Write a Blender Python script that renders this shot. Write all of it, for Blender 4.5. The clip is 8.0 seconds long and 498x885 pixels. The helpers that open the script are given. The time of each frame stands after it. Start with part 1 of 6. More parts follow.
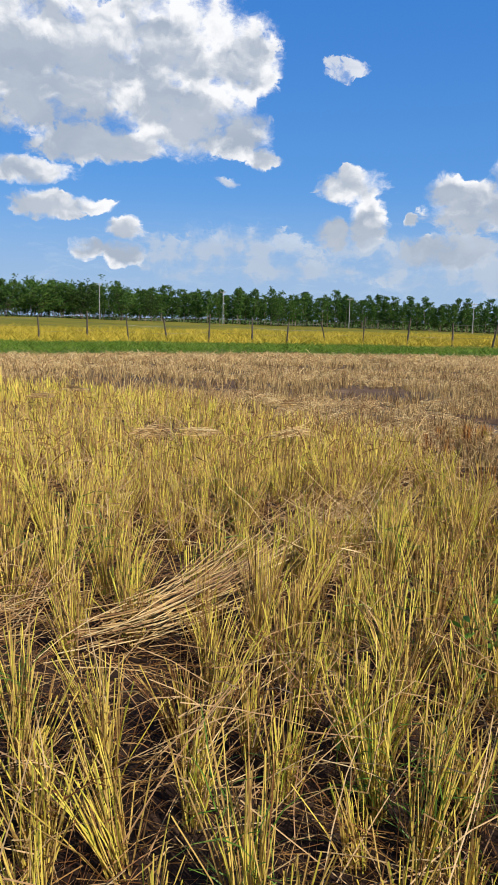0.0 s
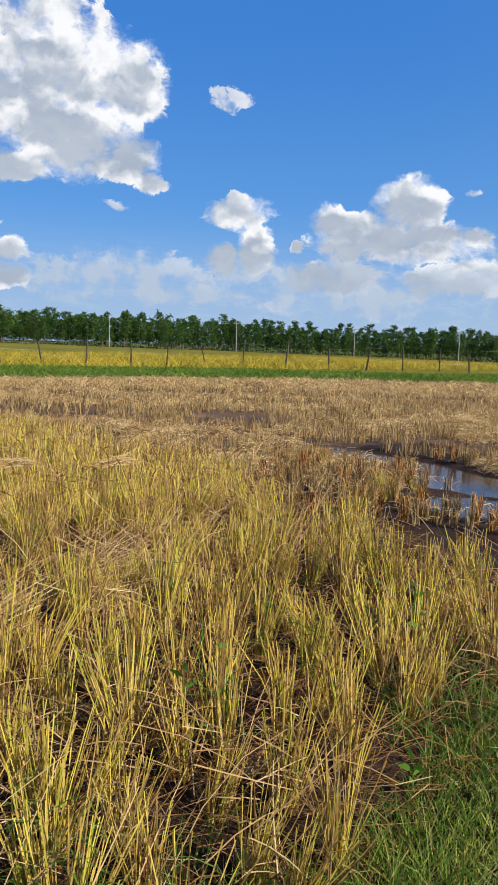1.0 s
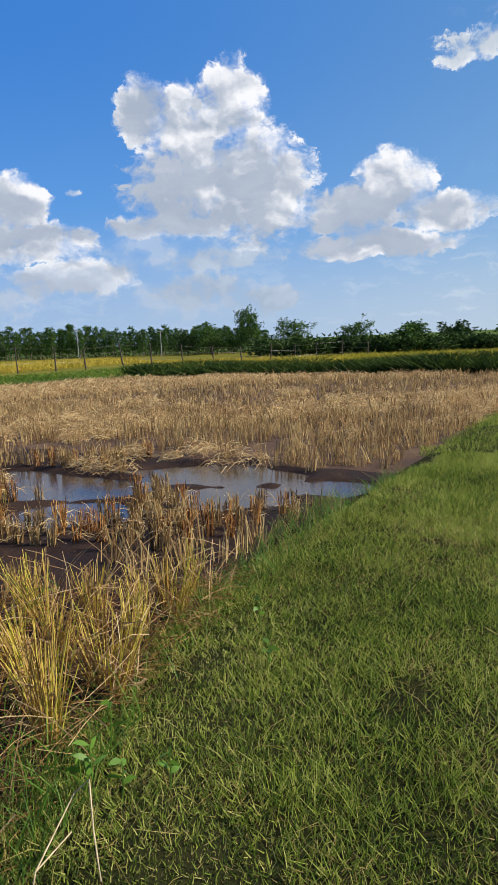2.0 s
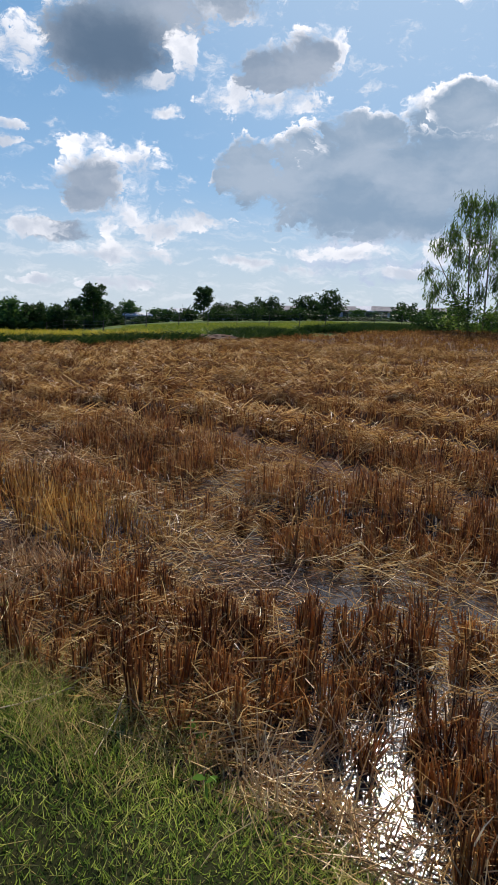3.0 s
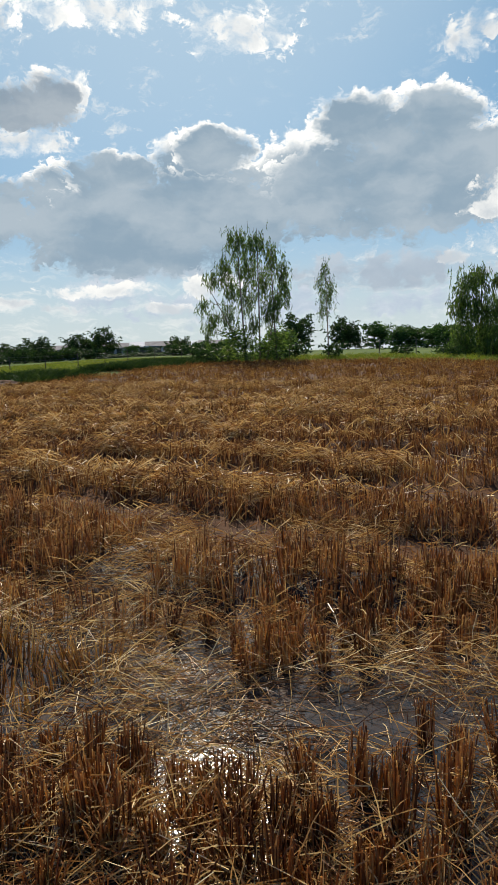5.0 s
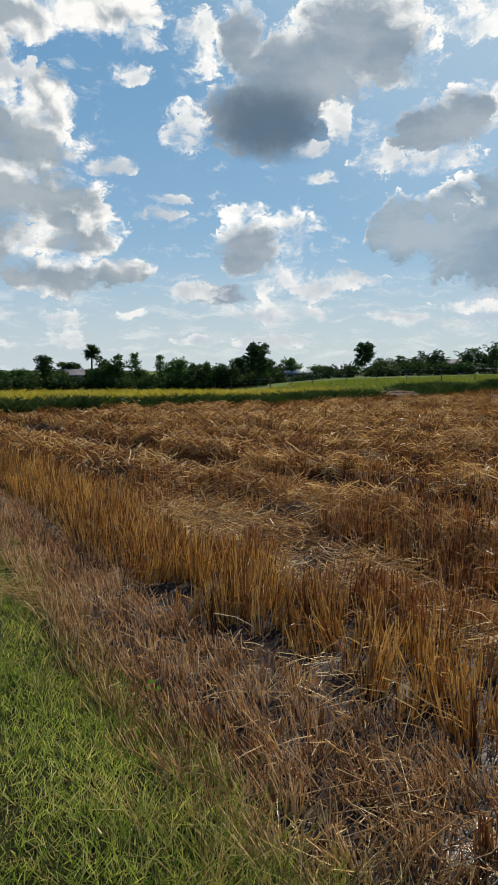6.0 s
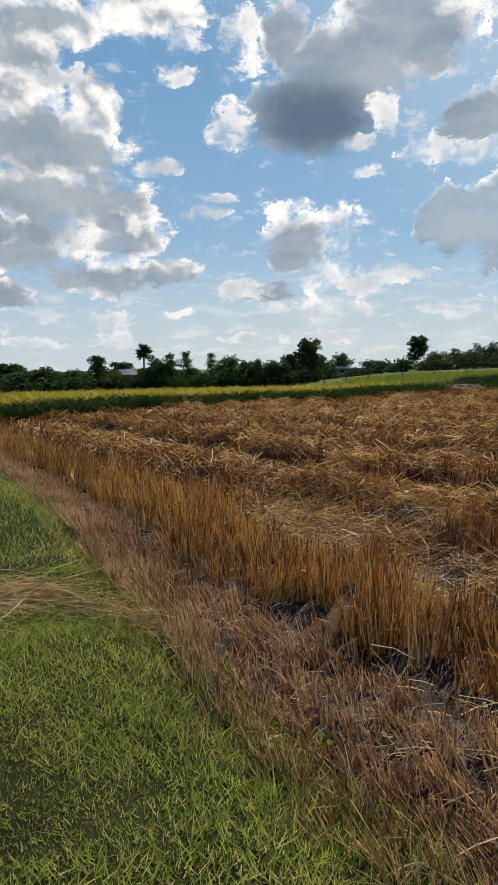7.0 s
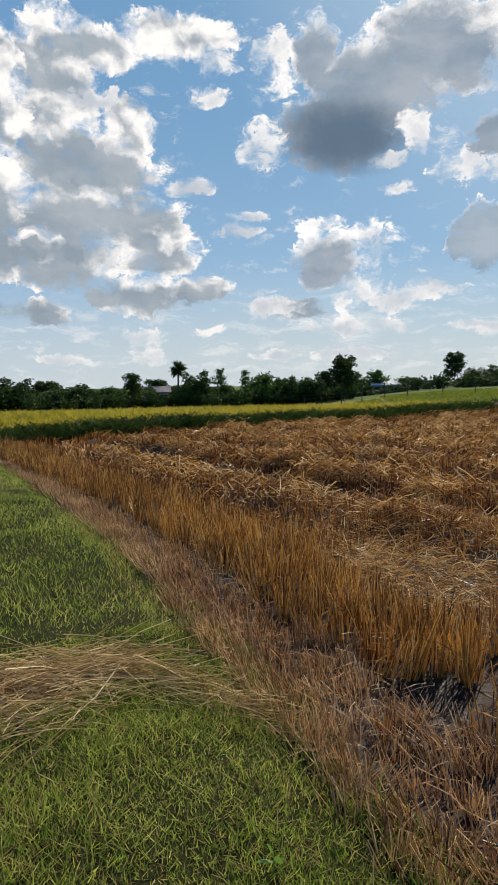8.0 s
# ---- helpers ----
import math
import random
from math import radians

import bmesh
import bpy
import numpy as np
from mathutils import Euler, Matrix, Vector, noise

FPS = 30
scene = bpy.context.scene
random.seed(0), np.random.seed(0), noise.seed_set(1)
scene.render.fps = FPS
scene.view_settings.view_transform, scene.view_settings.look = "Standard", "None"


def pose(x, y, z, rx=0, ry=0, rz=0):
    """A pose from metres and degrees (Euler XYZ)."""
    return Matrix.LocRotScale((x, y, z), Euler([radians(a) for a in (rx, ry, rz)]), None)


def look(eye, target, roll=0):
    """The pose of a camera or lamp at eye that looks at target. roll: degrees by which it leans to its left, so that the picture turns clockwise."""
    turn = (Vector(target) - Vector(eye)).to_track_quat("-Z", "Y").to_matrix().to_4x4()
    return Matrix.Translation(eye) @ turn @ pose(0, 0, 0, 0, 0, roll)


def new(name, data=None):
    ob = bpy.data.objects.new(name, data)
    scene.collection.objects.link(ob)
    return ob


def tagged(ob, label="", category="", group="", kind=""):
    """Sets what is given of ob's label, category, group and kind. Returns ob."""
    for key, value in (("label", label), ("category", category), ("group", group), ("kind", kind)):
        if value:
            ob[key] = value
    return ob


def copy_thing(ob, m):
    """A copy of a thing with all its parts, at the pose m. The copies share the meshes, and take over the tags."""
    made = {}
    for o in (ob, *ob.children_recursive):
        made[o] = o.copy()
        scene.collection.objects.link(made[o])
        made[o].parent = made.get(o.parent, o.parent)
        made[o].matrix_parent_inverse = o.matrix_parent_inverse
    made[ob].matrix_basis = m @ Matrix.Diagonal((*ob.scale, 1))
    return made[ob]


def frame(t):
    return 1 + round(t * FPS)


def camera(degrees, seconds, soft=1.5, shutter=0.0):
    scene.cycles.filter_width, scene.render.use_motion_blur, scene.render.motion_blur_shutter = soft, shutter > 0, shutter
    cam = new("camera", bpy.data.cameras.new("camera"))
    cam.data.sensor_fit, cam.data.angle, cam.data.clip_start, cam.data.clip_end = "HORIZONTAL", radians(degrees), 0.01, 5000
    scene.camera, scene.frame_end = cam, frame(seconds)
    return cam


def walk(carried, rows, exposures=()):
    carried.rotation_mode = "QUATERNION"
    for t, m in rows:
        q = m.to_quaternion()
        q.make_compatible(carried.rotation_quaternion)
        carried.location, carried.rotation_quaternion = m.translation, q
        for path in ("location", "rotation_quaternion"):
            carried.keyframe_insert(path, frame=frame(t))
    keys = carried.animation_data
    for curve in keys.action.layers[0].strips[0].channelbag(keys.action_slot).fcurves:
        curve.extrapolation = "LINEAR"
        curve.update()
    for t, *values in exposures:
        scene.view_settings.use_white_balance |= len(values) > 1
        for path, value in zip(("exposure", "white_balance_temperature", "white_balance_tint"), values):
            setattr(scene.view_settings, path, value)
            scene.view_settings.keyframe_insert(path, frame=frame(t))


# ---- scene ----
cam = camera(38.84, 8.0, soft=0.65)

PATH = [
    (0.000, pose(-0.050, 0.572, 1.527, 80.12, -1.12, 70.70)),
    (0.200, pose(-0.025, 0.705, 1.543, 80.07, -1.04, 69.36)),
    (0.500, pose(0.010, 0.915, 1.559, 80.61, -0.97, 63.83)),
    (0.800, pose(0.037, 1.141, 1.564, 82.10, -1.36, 62.23)),
    (1.000, pose(0.043, 1.282, 1.564, 82.14, -1.36, 61.99)),
    (1.300, pose(0.036, 1.472, 1.551, 82.30, -1.47, 60.86)),
    (1.500, pose(0.032, 1.625, 1.544, 82.27, 0.30, 57.10)),
    (1.700, pose(0.043, 1.821, 1.545, 82.15, 2.19, 50.95)),
    (1.975, pose(-0.030, 2.068, 1.542, 81.79, 2.76, 34.82)),
    (2.250, pose(-0.195, 2.276, 1.536, 81.17, 0.76, 8.79)),
    (2.525, pose(-0.321, 2.458, 1.532, 80.53, -1.65, -19.01)),
    (2.800, pose(-0.279, 2.627, 1.536, 80.08, -2.29, -40.47)),
    (3.000, pose(-0.157, 2.748, 1.544, 79.89, -1.59, -51.79)),
    (3.200, pose(-0.087, 2.800, 1.515, 80.13, -0.32, -62.37)),
    (3.400, pose(-0.035, 2.872, 1.548, 79.67, 0.09, -71.13)),
    (3.500, pose(0.001, 2.929, 1.552, 79.61, 0.37, -75.46)),
    (3.600, pose(0.018, 2.993, 1.542, 80.35, -0.21, -79.87)),
    (3.800, pose(0.052, 3.126, 1.548, 80.83, 1.04, -88.50)),
    (4.000, pose(0.103, 3.259, 1.559, 80.12, 4.04, -94.43)),
    (4.200, pose(0.146, 3.378, 1.560, 80.17, 5.04, -94.45)),
    (4.475, pose(0.211, 3.589, 1.564, 80.67, 5.08, -90.24)),
    (4.750, pose(0.277, 3.863, 1.569, 81.71, 3.42, -80.34)),
    (5.025, pose(0.322, 4.145, 1.572, 82.81, 1.55, -68.91)),
    (5.300, pose(0.325, 4.385, 1.569, 83.47, 0.95, -60.08)),
    (5.500, pose(0.307, 4.531, 1.565, 83.67, 1.33, -55.62)),
    (5.700, pose(0.260, 4.651, 1.558, 83.97, 2.12, -49.90)),
    (6.000, pose(0.172, 4.830, 1.549, 84.18, -0.24, -39.53)),
    (6.200, pose(0.126, 4.976, 1.547, 83.95, -1.32, -35.27)),
    (6.500, pose(0.096, 5.218, 1.542, 84.15, 1.71, -34.13)),
    (6.800, pose(0.110, 5.454, 1.523, 83.86, 0.65, -34.49)),
    (7.000, pose(0.118, 5.611, 1.516, 83.97, 0.87, -35.67)),
    (7.200, pose(0.116, 5.776, 1.518, 83.86, 1.15, -36.09)),
    (7.500, pose(0.111, 6.037, 1.533, 83.56, 0.05, -33.93)),
    (7.800, pose(0.123, 6.314, 1.563, 83.60, 0.51, -33.32)),
    (8.000, pose(0.138, 6.503, 1.588, 85.35, 1.00, -33.17)),
]
walk(cam, PATH, [(0.0, 0.45, 6500, 10), (1.7, 0.45, 6480, 10), (2.8, 0.42, 6250, 16), (3.2, 0.44, 6350, 14), (3.7, 0.47, 6600, 13), (4.2, 0.50, 6850, 13), (5.3, 0.45, 6750, 9),
                 (6.0, 0.36, 6700, 10), (7.0, 0.40, 6750, 12), (8.0, 0.40, 6750, 13)])

# ---- body ----
# ------------------------------------------------------------------ light
SUN_AZ, SUN_EL = 65.0, 38.0          # degrees clockwise from +y, degrees up
sd = Vector((math.sin(radians(SUN_AZ)) * math.cos(radians(SUN_EL)),
             math.cos(radians(SUN_AZ)) * math.cos(radians(SUN_EL)), math.sin(radians(SUN_EL))))
sun = new("sun", bpy.data.lights.new("sun", "SUN"))
sun.data.energy, sun.data.angle, sun.data.color = 5.0, radians(0.6), (1.0, 0.93, 0.81)
sun.matrix_world = look(sd * 50, (0, 0, 0))

rng = np.random.default_rng(7)


# ------------------------------------------------------------------ node helpers
class Nodes:
    """Short hand for building a node tree."""

    def __init__(self, tree):
        self.tree = tree
        tree.nodes.clear()

    def add(self, kind, ins=None, operation="", use_clamp=False, interpolation_type=""):
        n = self.tree.nodes.new(kind)
        if operation:
            n.operation = operation
        if use_clamp:
            n.use_clamp = True
        if interpolation_type:
            n.interpolation_type = interpolation_type
        for k, v in (ins or {}).items():
            if isinstance(v, bpy.types.NodeSocket):
                self.tree.links.new(v, n.inputs[k])
            else:
                n.inputs[k].default_value = v
        return n

    def math(self, op, a, b=0.0, c=0.0, clamp=False):
        return self.add("ShaderNodeMath", {0: a, 1: b, 2: c}, operation=op, use_clamp=clamp).outputs[0]

    def step(self, v, lo, hi, a=0.0, b=1.0):
        return self.add("ShaderNodeMapRange", {0: v, 1: lo, 2: hi, 3: a, 4: b}, interpolation_type="SMOOTHSTEP").outputs[0]

    def mix(self, f, a, b):
        n = self.tree.nodes.new("ShaderNodeMix")
        n.data_type = "RGBA"
        for i, v in ((0, f), (6, a), (7, b)):
            if isinstance(v, bpy.types.NodeSocket):
                self.tree.links.new(v, n.inputs[i])
            else:
                n.inputs[i].default_value = v
        return n.outputs[2]

    def noise(self, vec, scale, detail=4.0, rough=0.55, dist=0.0):
        return self.add("ShaderNodeTexNoise", {"Vector": vec, "Scale": scale, "Detail": detail, "Roughness": rough, "Distortion": dist}).outputs[0]


def rgb(*c):
    return (*c, 1.0)


# ------------------------------------------------------------------ sky
# clouds: (kind, [(bearing clockwise from +y, height above the horizon, half width, half height), ...]), all in degrees
CLOUDS = []
CLOUDS.append(("haze", [(-71.5, 5.9, 7.4, 1.6), (-63.1, 5.8, 4.1, 1.4), (-67.1, 3.9, 9.2, 1.1), (-53.2, 3.4, 9.2, 1.4), (-77.9, 5.2, 3.7, 1.8)]))
CLOUDS.append(("dim", [(-33.9, 6.4, 6.5, 1.0), (-35.9, 4.2, 5.1, 1.6), (-31.0, 3.1, 4.1, 1.4)]))
CLOUDS.append(("dim", [(80.7, 6.0, 10.1, 1.9), (70.6, 5.8, 2.8, 1.3), (62.9, 6.6, 8.3, 1.1)]))
CLOUDS.append(("haze", [(59.1, 4.9, 5.1, 1.8), (69.2, 3.7, 13.8, 1.8), (84.3, 3.6, 11.9, 1.4)]))
CLOUDS.append(("lit", [(-24.0, 9.5, 5.0, 2.2), (-20.5, 11.5, 3.4, 2.4), (-17.0, 9.0, 4.5, 1.8), (-22.0, 6.8, 7.0, 1.4)]))
CLOUDS.append(("back", [(-8.0, 14.0, 4.5, 3.0), (-4.0, 16.5, 3.6, 3.2), (0.5, 13.5, 5.0, 2.6), (-3.0, 10.8, 8.0, 1.9), (7.0, 19.5, 4.0, 2.2), (10.0, 22.5, 5.0, 2.0)]))
CLOUDS.append(("thin", [(-15.0, 19.5, 3.0, 1.2), (-11.0, 21.0, 2.4, 1.0), (5.0, 6.5, 5.0, 1.0), (-8.0, 4.5, 6.0, 0.9), (11.0, 9.0, 3.0, 1.0)]))
CLOUDS.append(("lit", [(-85.4, 17.6, 11.5, 5.5), (-77.0, 19.6, 6.8, 5.0), (-71.5, 18.4, 3.5, 3.6), (-75.8, 14.8, 6.2, 3.4), (-71.4, 13.6, 2.8, 2.1), (-69.6, 11.9, 1.6, 1.0), (-82.1, 12.6, 6.6, 1.7)]))
CLOUDS.append(("puff", [(-63.8, 18.0, 1.6, 0.9), (-64.5, 18.4, 0.9, 0.5)]))
CLOUDS.append(("lit", [(-87.3, 10.5, 4.0, 1.1), (-86.3, 8.1, 3.9, 1.3), (-82.8, 8.3, 1.9, 0.6), (-80.5, 6.8, 1.7, 0.9), (-80.7, 4.9, 1.9, 1.2), (-83.1, 5.1, 1.6, 1.0)]))
CLOUDS.append(("puff", [(-72.5, 10.5, 0.8, 0.4)]))
CLOUDS.append(("lit", [(-62.9, 10.0, 3.3, 1.5), (-61.5, 7.5, 1.9, 2.2), (-64.3, 6.8, 1.8, 1.3)]))
CLOUDS.append(("lit", [(-55.8, 9.7, 2.0, 1.6), (-49.8, 10.7, 3.1, 2.3), (-52.7, 8.4, 5.6, 2.3), (-47.8, 7.9, 5.1, 1.8), (-45.6, 5.3, 5.8, 1.6), (-55.3, 5.3, 4.4, 1.6), (-58.2, 7.7, 0.6, 0.7)]))
CLOUDS.append(("lit", [(-39.6, 16.9, 2.5, 2.7), (-36.5, 15.8, 3.6, 3.4), (-32.7, 17.5, 3.1, 3.2), (-35.5, 11.9, 6.6, 3.7), (-37.6, 9.1, 5.8, 1.2), (-31.1, 11.8, 5.1, 5.5)]))
CLOUDS.append(("veil", [(-52.0, 4.6, 16.0, 2.6), (-70.0, 4.4, 12.0, 2.2), (-38.0, 7.0, 9.0, 2.4), (-36.0, 3.4, 10.0, 2.4)]))
CLOUDS.append(("puff", [(-45.1, 11.6, 0.6, 0.3)]))
CLOUDS.append(("heap", [(18.6, 21.3, 3.9, 6.4), (21.2, 24.2, 6.0, 1.8), (27.9, 25.3, 6.1, 1.8), (20.4, 16.4, 7.2, 3.2), (24.0, 19.2, 2.5, 2.4), (20.6, 12.9, 8.9, 2.7), (26.1, 10.6, 4.2, 2.5), (18.8, 9.6, 5.1, 2.3), (24.6, 7.2, 5.1, 1.6), (29.5, 7.7, 2.8, 1.2), (17.4, 5.9, 2.3, 1.4)]))
CLOUDS.append(("heap", [(13.6, 20.5, 3.6, 5.5), (12.8, 14.5, 4.6, 3.6), (13.6, 10.2, 4.6, 2.4)]))
CLOUDS.append(("base", [(17.2, 10.4, 6.0, 1.1), (21.2, 15.4, 3.0, 1.2), (15.0, 6.2, 3.0, 1.0)]))
CLOUDS.append(("thin", [(31.2, 23.7, 2.0, 1.2), (35.6, 24.0, 2.0, 2.0), (30.3, 21.6, 2.0, 0.9), (28.6, 15.3, 2.6, 0.9), (32.8, 12.0, 2.1, 0.6), (33.8, 13.0, 1.4, 0.5), (21.2, 21.1, 3.4, 0.9)]))
CLOUDS.append(("back", [(43.6, 21.6, 5.6, 3.8), (47.5, 23.8, 7.0, 3.8), (38.6, 24.0, 2.0, 2.7), (40.2, 18.8, 5.2, 3.0)]))
CLOUDS.append(("dark", [(41.0, 18.6, 6.6, 3.4)]))
CLOUDS.append(("white", [(34.6, 17.8, 1.9, 2.3), (46.3, 18.4, 1.4, 2.0), (36.2, 22.3, 2.0, 1.2)]))
CLOUDS.append(("white", [(43.1, 10.8, 2.3, 2.3), (41.9, 7.3, 3.1, 1.6), (39.2, 12.2, 2.4, 1.0)]))
CLOUDS.append(("back", [(39.4, 9.7, 3.0, 2.7), (36.9, 6.1, 3.2, 0.9)]))
CLOUDS.append(("thin", [(35.7, 6.1, 2.6, 0.9), (45.1, 14.8, 1.9, 0.6), (47.5, 7.0, 3.4, 0.9), (44.6, 6.4, 2.4, 1.0)]))
CLOUDS.append(("white", [(50.3, 16.0, 2.8, 1.7), (53.6, 15.7, 4.6, 1.3), (57.3, 18.8, 1.6, 2.1)]))
CLOUDS.append(("back", [(53.9, 17.7, 4.4, 1.8), (55.8, 18.7, 2.2, 1.8)]))
CLOUDS.append(("anvil", [(51.6, 10.8, 2.9, 2.8), (56.3, 10.7, 4.2, 3.9), (61.1, 9.7, 6.0, 3.4), (60.8, 13.9, 2.8, 1.4), (66.8, 14.3, 4.3, 2.8), (68.1, 10.6, 7.5, 4.8), (74.7, 12.5, 5.2, 4.4)]))
CLOUDS.append(("anvil", [(60.2, 13.3, 4.2, 2.2), (67.9, 15.3, 3.6, 2.0), (64.3, 10.2, 10.7, 3.7), (78.9, 16.8, 4.1, 2.4), (84.6, 16.6, 4.8, 2.4), (82.4, 12.8, 11.3, 5.3), (92.9, 14.2, 7.1, 2.8), (61.7, 8.2, 9.3, 2.3)]))
CLOUDS.append(("thin", [(91.5, 11.2, 4.9, 1.6), (97.1, 10.9, 4.7, 1.2), (89.2, 10.0, 2.8, 0.8), (92.9, 7.8, 6.9, 1.3), (86.0, 6.9, 1.8, 0.5), (103.3, 10.7, 1.3, 0.3), (105.9, 6.8, 2.3, 1.6), (94.7, 12.9, 3.3, 0.9)]))
CLOUDS.append(("thin", [(100.2, 16.2, 5.7, 2.0), (106.4, 15.3, 6.2, 2.5), (103.2, 14.2, 7.1, 1.6), (97.3, 17.6, 2.6, 1.4), (110.1, 17.4, 3.4, 2.7), (113.1, 15.1, 2.8, 2.7), (102.5, 19.8, 3.9, 2.1), (104.7, 20.6, 2.9, 0.9)]))
CLOUDS.append(("thin", [(87.1, 21.5, 2.8, 1.6), (91.6, 20.3, 1.5, 0.6), (94.1, 22.2, 3.0, 0.7), (92.6, 17.6, 0.6, 0.4), (95.0, 19.9, 1.5, 0.6)]))
CLOUDS.append(("thin", [(25.0, 4.2, 2.4, 0.7), (25.1, 2.9, 1.4, 1.8), (30.5, 4.4, 1.6, 0.5), (35.2, 2.3, 2.6, 0.5), (41.1, 2.2, 4.1, 0.7), (18.9, 2.3, 2.3, 0.6), (51.5, 3.9, 2.3, 0.5)]))
CLOUDS.append(("thin", [(50.7, 4.1, 1.8, 0.5), (55.2, 3.8, 1.8, 0.5), (63.7, 3.6, 2.8, 0.6), (59.3, 5.1, 5.5, 0.7), (41.5, 4.7, 5.5, 1.0), (67.2, 5.4, 2.8, 1.2)]))
CLOUDS.append(("white", [(58.8, 24.3, 7.5, 1.8), (70.5, 22.9, 4.5, 2.0), (63.1, 24.9, 3.0, 1.1), (46.7, 18.5, 1.2, 1.8), (44.3, 16.7, 1.9, 0.6)]))

# colour at the rim, colour in the body, where the body begins and is full, softness of the rim, relief, cover, raggedness
CLOUD_KINDS = {
    "lit": ((0.97, 0.98, 1.0), (0.40, 0.47, 0.58), 0.24, 1.4, 0.5, 1.25, 1.0, 0.72),
    "back": ((1.10, 1.11, 1.10), (0.27, 0.355, 0.45), 0.06, 0.75, 0.42, 0.4, 1.0, 1.0),
    "anvil": ((1.12, 1.13, 1.12), (0.272, 0.385, 0.50), 0.10, 0.55, 0.36, 0.22, 1.0, 1.0),
    "heap": ((1.04, 1.05, 1.04), (0.30, 0.38, 0.455), 0.30, 1.45, 0.5, 1.4, 1.0, 0.85),
    "dark": ((0.21, 0.29, 0.365), (0.12, 0.185, 0.265), 0.0, 0.8, 0.9, 0.0, 1.0, 0.12),
    "base": ((0.42, 0.50, 0.57), (0.27, 0.35, 0.42), 0.0, 0.9, 1.2, 0.4, 0.9, 0.7),
    "white": ((1.08, 1.09, 1.08), (0.66, 0.72, 0.78), 0.3, 1.8, 1.1, 1.0, 0.95, 1.9),
    "thin": ((0.97, 0.99, 0.99), (0.54, 0.61, 0.69), 0.2, 1.8, 0.9, 1.1, 0.95, 1.7),
    "puff": ((0.86, 0.88, 0.92), (0.60, 0.66, 0.76), 0.3, 1.6, 1.0, 1.0, 0.9, 1.5),
    "veil": ((0.56, 0.66, 0.80), (0.48, 0.57, 0.70), 0.2, 1.5, 1.6, 0.4, 0.62, 0.8),
    "dim": ((0.52, 0.60, 0.70), (0.38, 0.46, 0.57), 0.2, 1.5, 0.9, 0.5, 0.85, 0.9),
    "haze": ((0.64, 0.72, 0.83), (0.46, 0.56, 0.71), 0.2, 1.5, 1.2, 1.0, 0.8, 1.6),
}

world = bpy.data.worlds.new("sky")
scene.world = world
world.use_nodes = True
wn = Nodes(world.node_tree)
sky = wn.add("ShaderNodeTexSky")
sky.sky_type, sky.sun_disc = "NISHITA", False
sky.sun_elevation, sky.sun_rotation = radians(SUN_EL), radians(SUN_AZ)
sky.altitude, sky.air_density, sky.dust_density, sky.ozone_density = 0.0, 1.0, 0.3, 2.0
way = wn.add("ShaderNodeTexCoord").outputs["Generated"]
xyz = wn.add("ShaderNodeSeparateXYZ", {0: way})
bearing = wn.math("MULTIPLY", wn.math("ARCTAN2", xyz.outputs[0], xyz.outputs[1]), 180 / math.pi)
rise = wn.math("MULTIPLY", wn.math("ARCSINE", xyz.outputs[2]), 180 / math.pi)
uv = wn.add("ShaderNodeCombineXYZ", {0: bearing, 1: rise, 2: 0.0}).outputs[0]


def vec(op, a, b, c=(0, 0, 0)):
    return wn.add("ShaderNodeVectorMath", {0: a, 1: b, 2: c}, operation=op).outputs[0]


warp = wn.add("ShaderNodeTexNoise", {"Vector": uv, "Scale": 0.30, "Detail": 5.0, "Roughness": 0.6}).outputs[1]
warp = vec("MULTIPLY_ADD", warp, (3.0, 2.2, 0), (-1.5, -1.1, 0))
puv = vec("ADD", uv, warp)
cell = vec("MULTIPLY", puv, (1, 1.35, 0))
ragged = wn.math("SUBTRACT", wn.noise(cell, 0.62, 9.0, 0.66), 0.5)
lump = wn.noise(cell, 0.22, 3.0, 0.5)
lump2 = wn.noise(vec("ADD", cell, (0.5, 1.4, 0)), 0.22, 3.0, 0.5)
billow = wn.noise(cell, 0.75, 5.0, 0.6)
billow2 = wn.noise(vec("ADD", cell, (0.2, 0.5, 0)), 0.75, 5.0, 0.6)
relief = wn.math("ADD", wn.math("MULTIPLY", wn.math("SUBTRACT", lump, lump2), 3.0), wn.math("MULTIPLY", wn.math("SUBTRACT", billow, billow2), 0.65))
frayed = wn.math("SUBTRACT", wn.noise(cell, 2.4, 6.0, 0.7), 0.5)
ragged = wn.math("MULTIPLY_ADD", frayed, 0.38, ragged)
mottle = wn.step(wn.noise(vec("MULTIPLY", puv, (1, 2.0, 0)), 0.16, 5.0, 0.55), 0.32, 0.68)
feather = wn.step(wn.noise(uv, 0.45, 3.0, 0.5), 0.35, 0.7, 0.35, 2.2)

# clear sky: deep blue away from the sun, pale towards it and towards the horizon
clear = vec("MULTIPLY", sky.outputs[0], (0.058, 0.086, 0.115))
sunny = wn.math("COSINE", wn.math("MULTIPLY", wn.math("SUBTRACT", bearing, SUN_AZ), math.pi / 180))
toward = wn.step(sunny, -0.5, 1.0)
upper = wn.mix(toward, rgb(0.048, 0.235, 0.70), rgb(0.195, 0.395, 0.60))
lower = wn.mix(toward, rgb(0.13, 0.37, 0.80), rgb(0.34, 0.525, 0.69))
pale = wn.mix(toward, rgb(0.40, 0.54, 0.74), rgb(0.62, 0.71, 0.74))
deepblue = wn.mix(wn.step(rise, 3.0, 24.0), lower, upper)
# sky overhead, out of view: darkened to weaken the fill light on the fields
deepblue = wn.mix(wn.step(rise, 25.0, 60.0), deepblue, rgb(0.022, 0.095, 0.33))
